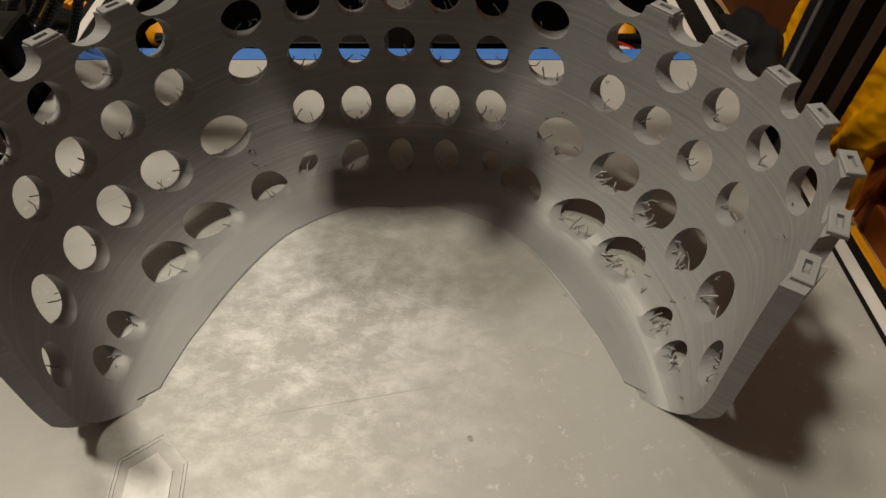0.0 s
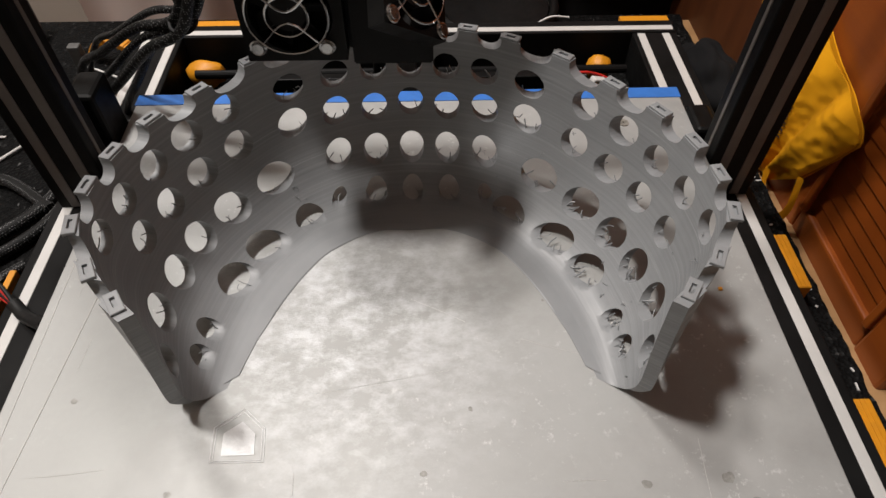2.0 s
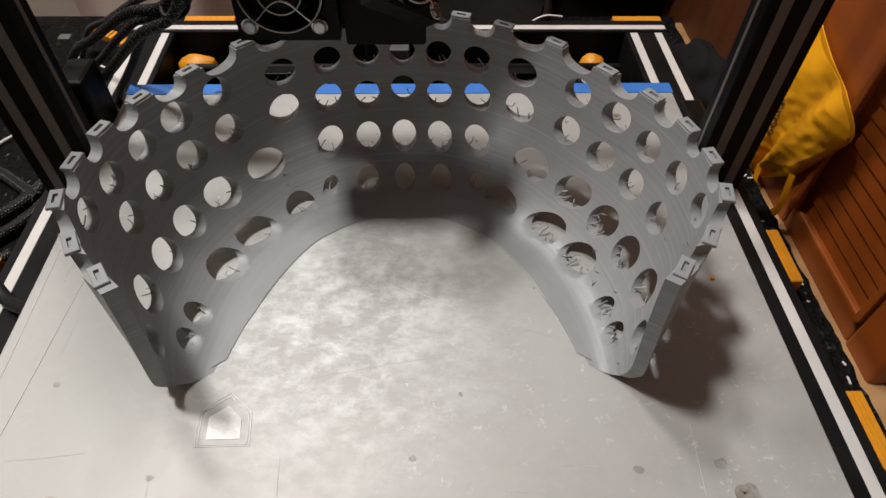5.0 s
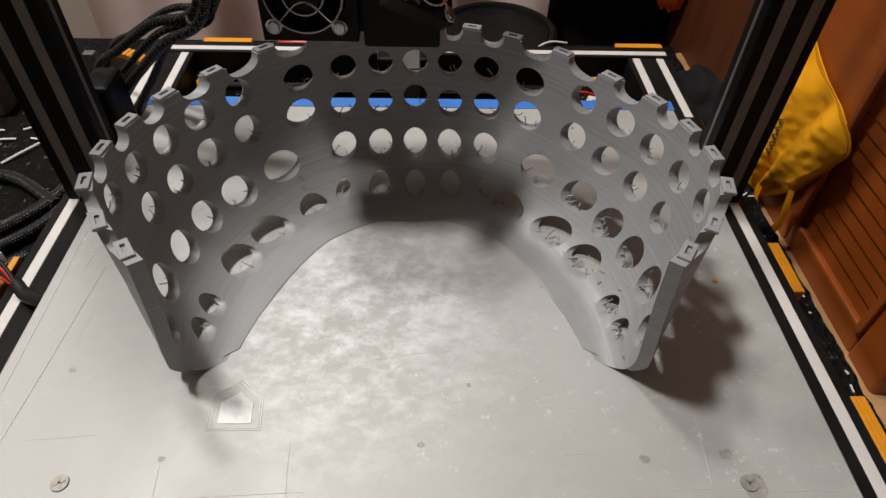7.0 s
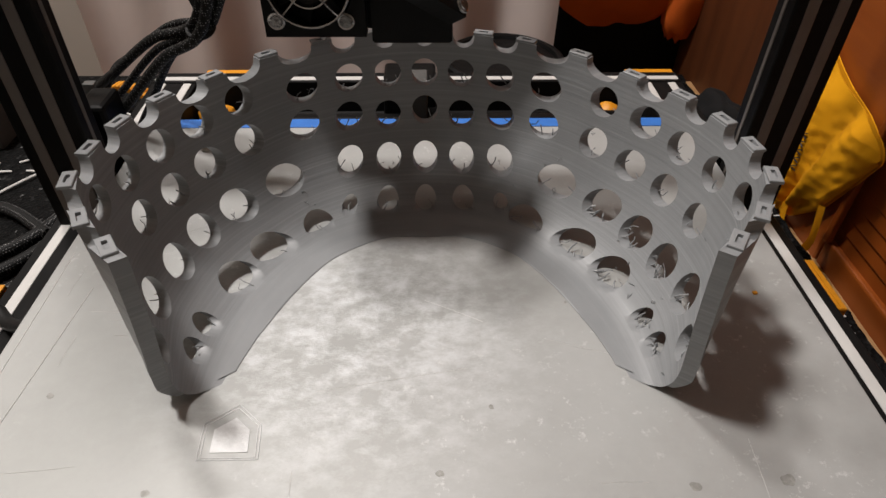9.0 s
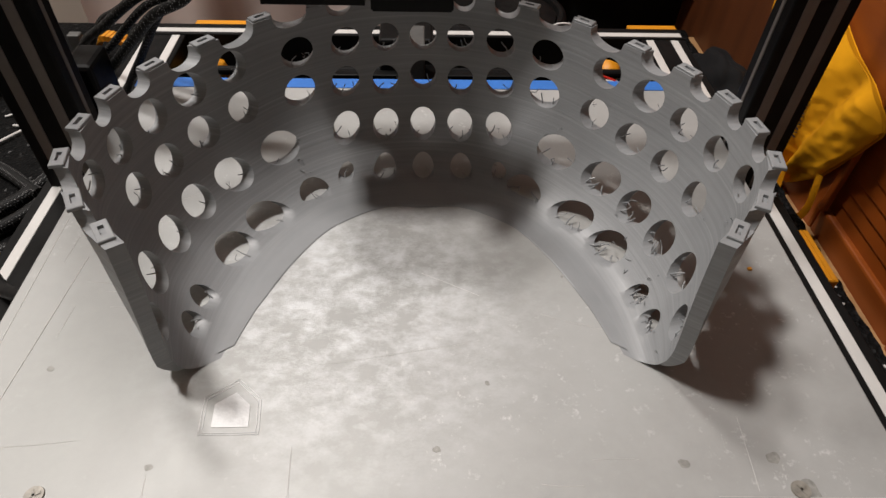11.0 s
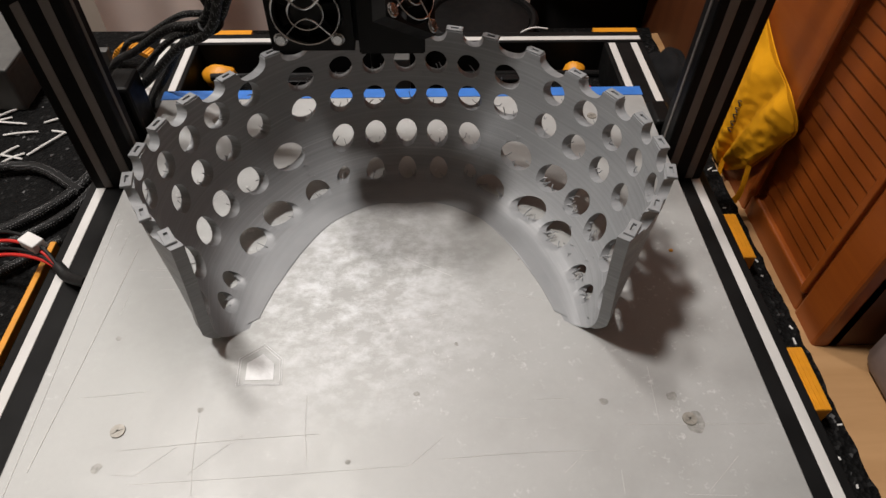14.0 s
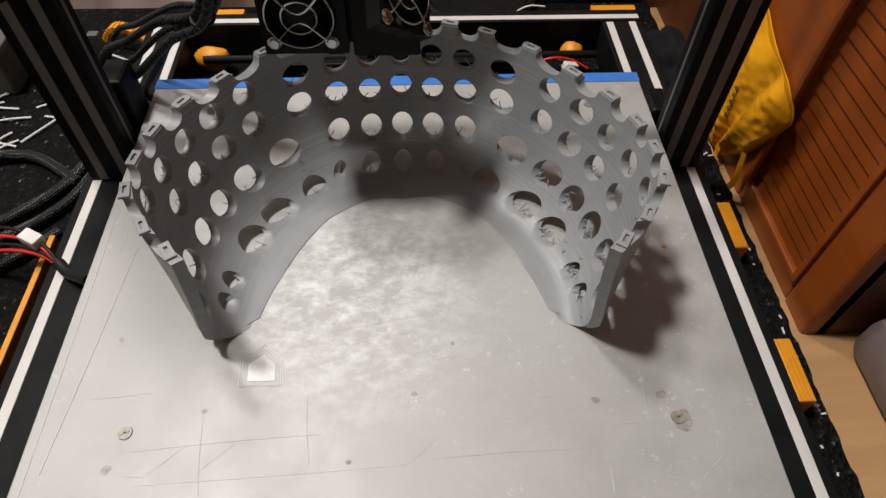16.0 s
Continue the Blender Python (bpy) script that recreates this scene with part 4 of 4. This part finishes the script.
# cables on the mat
for i, (p, r) in enumerate((([(-0.60, 0.30, -0.066), (-0.48, 0.30, -0.068), (-0.40, 0.325, -0.066), (-0.34, 0.335, -0.068), (-0.285, 0.30, -0.068)], 0.005),
                            ([(-0.62, 0.19, -0.066), (-0.45, 0.215, -0.068), (-0.35, 0.245, -0.066), (-0.300, 0.29, -0.068), (-0.28, 0.34, -0.069)], 0.0052),
                            ([(-0.62, 0.165, -0.068), (-0.44, 0.20, -0.069), (-0.34, 0.232, -0.068), (-0.290, 0.275, -0.069), (-0.272, 0.33, -0.07)], 0.0045),
                            ([(-0.62, 0.15, -0.07), (-0.42, 0.17, -0.07), (-0.33, 0.205, -0.069), (-0.284, 0.245, -0.069)], 0.004))):
    cable("braided_cable", p, r, BRAID, "black braided cable lying on the mat", group="braided cables")
# wires with plugs beside the plate
for i, (mt, dy, dz) in enumerate(((RED, 0, 0.004), (RUBBER, 0.004, 0.009), (RUBBER, -0.005, 0.001), (RED, -0.008, -0.002))):
    cable("plug_wire", [(-0.42, 0.225 + dy, -0.06), (-0.33, 0.215 + dy, -0.045 + dz), (-0.288, 0.205 + dy, -0.030 + dz), (-0.262, 0.194 + dy * 0.6, -0.028 + dz * 0.6), (-0.243, 0.178, -0.029)], 0.0014, mt, "thin insulated wire running to the plate", "wire", "plate wires")
tagged(mesh_object("wire_plug", box(-0.008, 0.008, -0.005, 0.005, -0.004, 0.004, 0.001, pose(-0.268, 0.199, -0.022, 0, 0, -30)), WHITE), "white plastic wire plug", "plug")
tagged(mesh_object("heat_shrink", tube([(-0.247, 0.182, -0.029), (-0.236, 0.172, -0.029), (-0.214, 0.158, -0.018)], 0.0042, 10, 6), RUBBER, True), "black sleeve over the plate's wires", "cable sleeve")
tagged(mesh_object("orange_edge_strip", box(-0.2745, -0.2700, 0.02, 0.222, MAT_Z, -0.046, 0.0006), ORANGE), "long thin orange plastic strip beside the frame", "strip")
# pale offcuts on the mat
rnd = random.Random(21)
ties = []
for i in range(12):
    x, y, a, l = rnd.uniform(-0.44, -0.335), rnd.uniform(0.34, 0.43), rnd.uniform(-0.4, 0.9), rnd.uniform(0.015, 0.05)
    p = [(x + k * l * math.cos(a + 0.2 * (k - 0.5)), y + k * l * math.sin(a + 0.2 * (k - 0.5)), MAT_Z + 0.0012 + 0.002 * math.sin(3.1 * k)) for k in (0, 0.35, 0.7, 1.0)]
    tagged(mesh_object("plastic_offcut", tube(p, 0.0011, 6, 5), WHITE, True), "thin white plastic offcut on the mat", "offcut", "white offcuts")
for i in range(60):
    s = rnd.choice(("r", "r", "l", "b"))
    x, y = {"r": (rnd.uniform(0.256, 0.290), rnd.uniform(-0.05, 0.45)), "l": (rnd.uniform(-0.48, -0.27), rnd.uniform(0.1, 0.5)), "b": (rnd.uniform(-0.3, 0.27), rnd.uniform(0.52, 0.575))}[s]
    l = rnd.uniform(0.0008, 0.003)
    tagged(mesh_object("crumb", box(-l, l, -0.0006, 0.0006, 0, 0.0008, 0, pose(x, y, MAT_Z, 0, 0, rnd.uniform(0, 180))), WHITE), "tiny pale plastic crumb on the mat", "crumb", "plastic crumbs")
# grey box and tool at the side
dev = thing("control_box", "dark grey metal control box on the mat", "control box", at=(-0.46, 0.50, MAT_Z))
part("case", on(dev, box(-0.56, -0.385, 0.43, 0.56, MAT_Z, -0.03, 0.003)), GREYMETAL, dev)
part("lid", on(dev, box(-0.562, -0.383, 0.428, 0.562, -0.03, -0.026, 0.0015)), GREYMETAL, dev, "slightly wider lid")
# orange drag chain at the far corner
chain = thing("cable_chain", "orange plastic cable chain with jagged links", "cable chain", at=(-0.30, 0.47, MAT_Z))
CH = spline([(-0.318, 0.512, -0.066), (-0.304, 0.508, -0.050), (-0.284, 0.503, -0.050), (-0.268, 0.496, -0.056), (-0.262, 0.486, -0.064), (-0.270, 0.476, -0.069)], 5)
for i, p in enumerate(CH[:-1]):
    q = CH[i + 1]
    m = Matrix.Translation((p + q) / 2) @ (q - p).to_track_quat("X", "Z").to_matrix().to_4x4()
    bm = box(-(q - p).length * 0.42, (q - p).length * 0.42, -0.006, 0.006, -0.003, 0.003, 0.0006, m)
    part("link", on(chain, bm), ORANGE, chain)
post = tagged(mesh_object("grey_post", box(-0.2955, -0.2855, 0.436, 0.444, MAT_Z, -0.012, 0.001), GREYMETAL), "short grey metal post on the mat", "post")
cable("white_filament", [(-0.286, 0.436, -0.030), (-0.262, 0.430, -0.037), (-0.236, 0.424, -0.046)], 0.0010, WHITE, "short straight piece of white filament", "filament")
# behind the plate
part("y_motor", on(printer, box(-0.035, 0.012, 0.435, 0.480, -0.072, -0.012, 0.003)), BLACK, printer, "black square motor at the rear")
part("belt_holder", on(printer, box(-0.012, 0.004, 0.392, 0.430, -0.062, 0.004, 0.001)), GREYMETAL, printer, "grey upright tensioner plate")
part("rear_plate", on(printer, box(-0.13, 0.14, 0.425, 0.434, -0.07, -0.04, 0.001)), BLACK, printer)
part("slide_rod", on(printer, add_rod(bmesh.new(), (-0.2, 0.452, -0.052), (0.2, 0.452, -0.052), 0.004, 12)), BLACK, printer)
for x, mt, nm, lb in ((-0.194, ORANGE, "orange_scrap", "orange plastic lump behind the plate"), (0.177, ORANGE, "orange_scrap", "small orange clip behind the plate")):
    tagged(mesh_object(nm, blob(soft((x, 0.462, -0.058), (0.018 if x < 0 else 0.012, 0.012, 0.013), 0.15, 2, 4), 16, 10), mt, True), lb, "plastic scrap")
cable("red_wire", [(0.12, 0.44, -0.06), (0.15, 0.436, -0.045), (0.172, 0.44, -0.05), (0.19, 0.436, -0.058)], 0.0014, RED, "loose red wire behind the plate", "wire")
tagged(mesh_object("white_clip", box(-0.008, 0.008, -0.004, 0.004, -0.004, 0.004, 0.0015, pose(0.170, 0.432, -0.052, 0, 20, 20)), WHITE), "small white plastic clip", "clip")


def spool(cx, cy, cz):
    ob = thing("filament_spool", "black filament spool lying behind the printer", "spool", at=(cx, cy, cz))
    for z in (0.005, 0.033):
        part("flange", add_tube(bmesh.new(), [(0.060 * math.cos(a), 0.060 * math.sin(a), z) for a in (2 * math.pi * k / 48 for k in range(48))], 0.005, 8, True), BLACK, ob, smooth=True)
    part("winding", add_rod(bmesh.new(), (0, 0, 0.003), (0, 0, 0.034), 0.054, 40), BLACK, ob, smooth=True)
    return ob


spool(0.085, 0.550, MAT_Z)
cable("white_filament", [(0.118, 0.515, -0.060), (0.122, 0.512, -0.042), (0.136, 0.513, -0.034), (0.154, 0.515, -0.036)], 0.0010, WHITE, "curved loose end of white filament", "filament")
tool = thing("pliers", "small pliers with red grips behind the printer", "pliers", at=(-0.10, 0.545, MAT_Z))
for s in (1, -1):
    part("grip", on(tool, tube([(-0.155, 0.545 + s * 0.004, -0.066), (-0.145, 0.545 + s * 0.016, -0.066), (-0.120, 0.545 + s * 0.017, -0.066), (-0.098, 0.545 + s * 0.006, -0.066)], 0.0045, 10)), RED, tool, smooth=True)
    part("jaw", on(tool, tube([(-0.100, 0.545 - s * 0.004, -0.066), (-0.085, 0.545 - s * 0.005, -0.066), (-0.066, 0.545 - s * 0.002, -0.066)], 0.003, 8)), STEEL, tool, smooth=True)
# brackets at the uprights' feet
for s in (1, -1):
    cx = 0.2275 if s > 0 else -0.230
    br = part("corner_bracket", on(printer, box(cx - 0.022, cx + 0.022, UP_Y + 0.021, UP_Y + 0.060, RAIL_Z + 0.001, RAIL_Z + 0.018, 0.003)), BLACK, printer)
    part("bolt", on(printer, add_rod(bmesh.new(), (cx - 0.012, UP_Y + 0.045, RAIL_Z + 0.018), (cx - 0.012, UP_Y + 0.045, RAIL_Z + 0.021), 0.0034, 14)), CHROME, br)
    part("screw_nut_block", on(printer, box(cx - s * 0.0035, cx - s * 0.0225, UP_Y + 0.028, UP_Y + 0.058, RAIL_Z + 0.0185, 0.040, 0.003) if s < 0 else box(cx - 0.0225, cx - 0.0055, UP_Y + 0.028, UP_Y + 0.058, RAIL_Z + 0.0185, 0.004, 0.003)), BLACK, printer, "black block beside the lead screw")
    part("lead_screw", on(printer, add_rod(bmesh.new(), (cx + s * 0.002, UP_Y + 0.045, RAIL_Z + 0.02), (cx + s * 0.002, UP_Y + 0.045, 0.44), 0.004, 14)), BLACK, printer)
plate2 = part("limit_switch_plate", on(printer, add_prism(bmesh.new(), [(-0.232, 0.285), (-0.222, 0.282), (-0.212, 0.330), (-0.217, 0.345), (-0.224, 0.343), (-0.226, 0.318), (-0.231, 0.312)], -0.020, -0.017)), GREYMETAL, printer, "bent grey steel plate with two hex bolts")
for y in (0.290, 0.305):
    part("hex_bolt", on(printer, add_rod(bmesh.new(), (-0.2235, y, -0.017), (-0.2235, y, -0.012), 0.0036, 6)), BLACK, plate2)
for i, mt in enumerate((RED, BLUEWIRE)):
    cable("motor_wire", [(0.232 + 0.003 * i, 0.325, -0.032), (0.235 + 0.003 * i, 0.336, -0.026), (0.240 + 0.003 * i, 0.350, -0.034), (0.254 + 0.003 * i, 0.375, -0.068)], 0.0011, mt, "thin coloured motor wire at the upright", "wire", "motor wires")
# grey box on the board
tagged(mesh_object("taupe_case", box(0.336, 0.50, 0.03, 0.128, TOP_Z, TOP_Z + 0.05, 0.014), TAUPE, True), "taupe rounded plastic case on the board", "case")


# ---- crumpled black cloth between rail and wardrobe ----
def cloth_heap(u, v):
    a, e = 2 * math.pi * u, math.pi / 2 * (1 - v)
    d = Vector((math.cos(a) * math.cos(e), math.sin(a) * math.cos(e), math.sin(e)))
    k = 1 + 0.16 * noise.noise(d * 2.3 + Vector((3, 1, 0))) + 0.07 * math.sin(9 * d.y + 5 * d.z) * math.cos(e)
    return (0.2815 + min(0.026, 0.0235 * d.x * k), 0.452 + 0.056 * d.y * k, MAT_Z + 0.038 * d.z * k)


tagged(mesh_object("black_cloth", sheet(cloth_heap, 48, 20, 0.001), BLACKCLOTH, True), "crumpled black cloth lying on the mat's edge", "cloth")
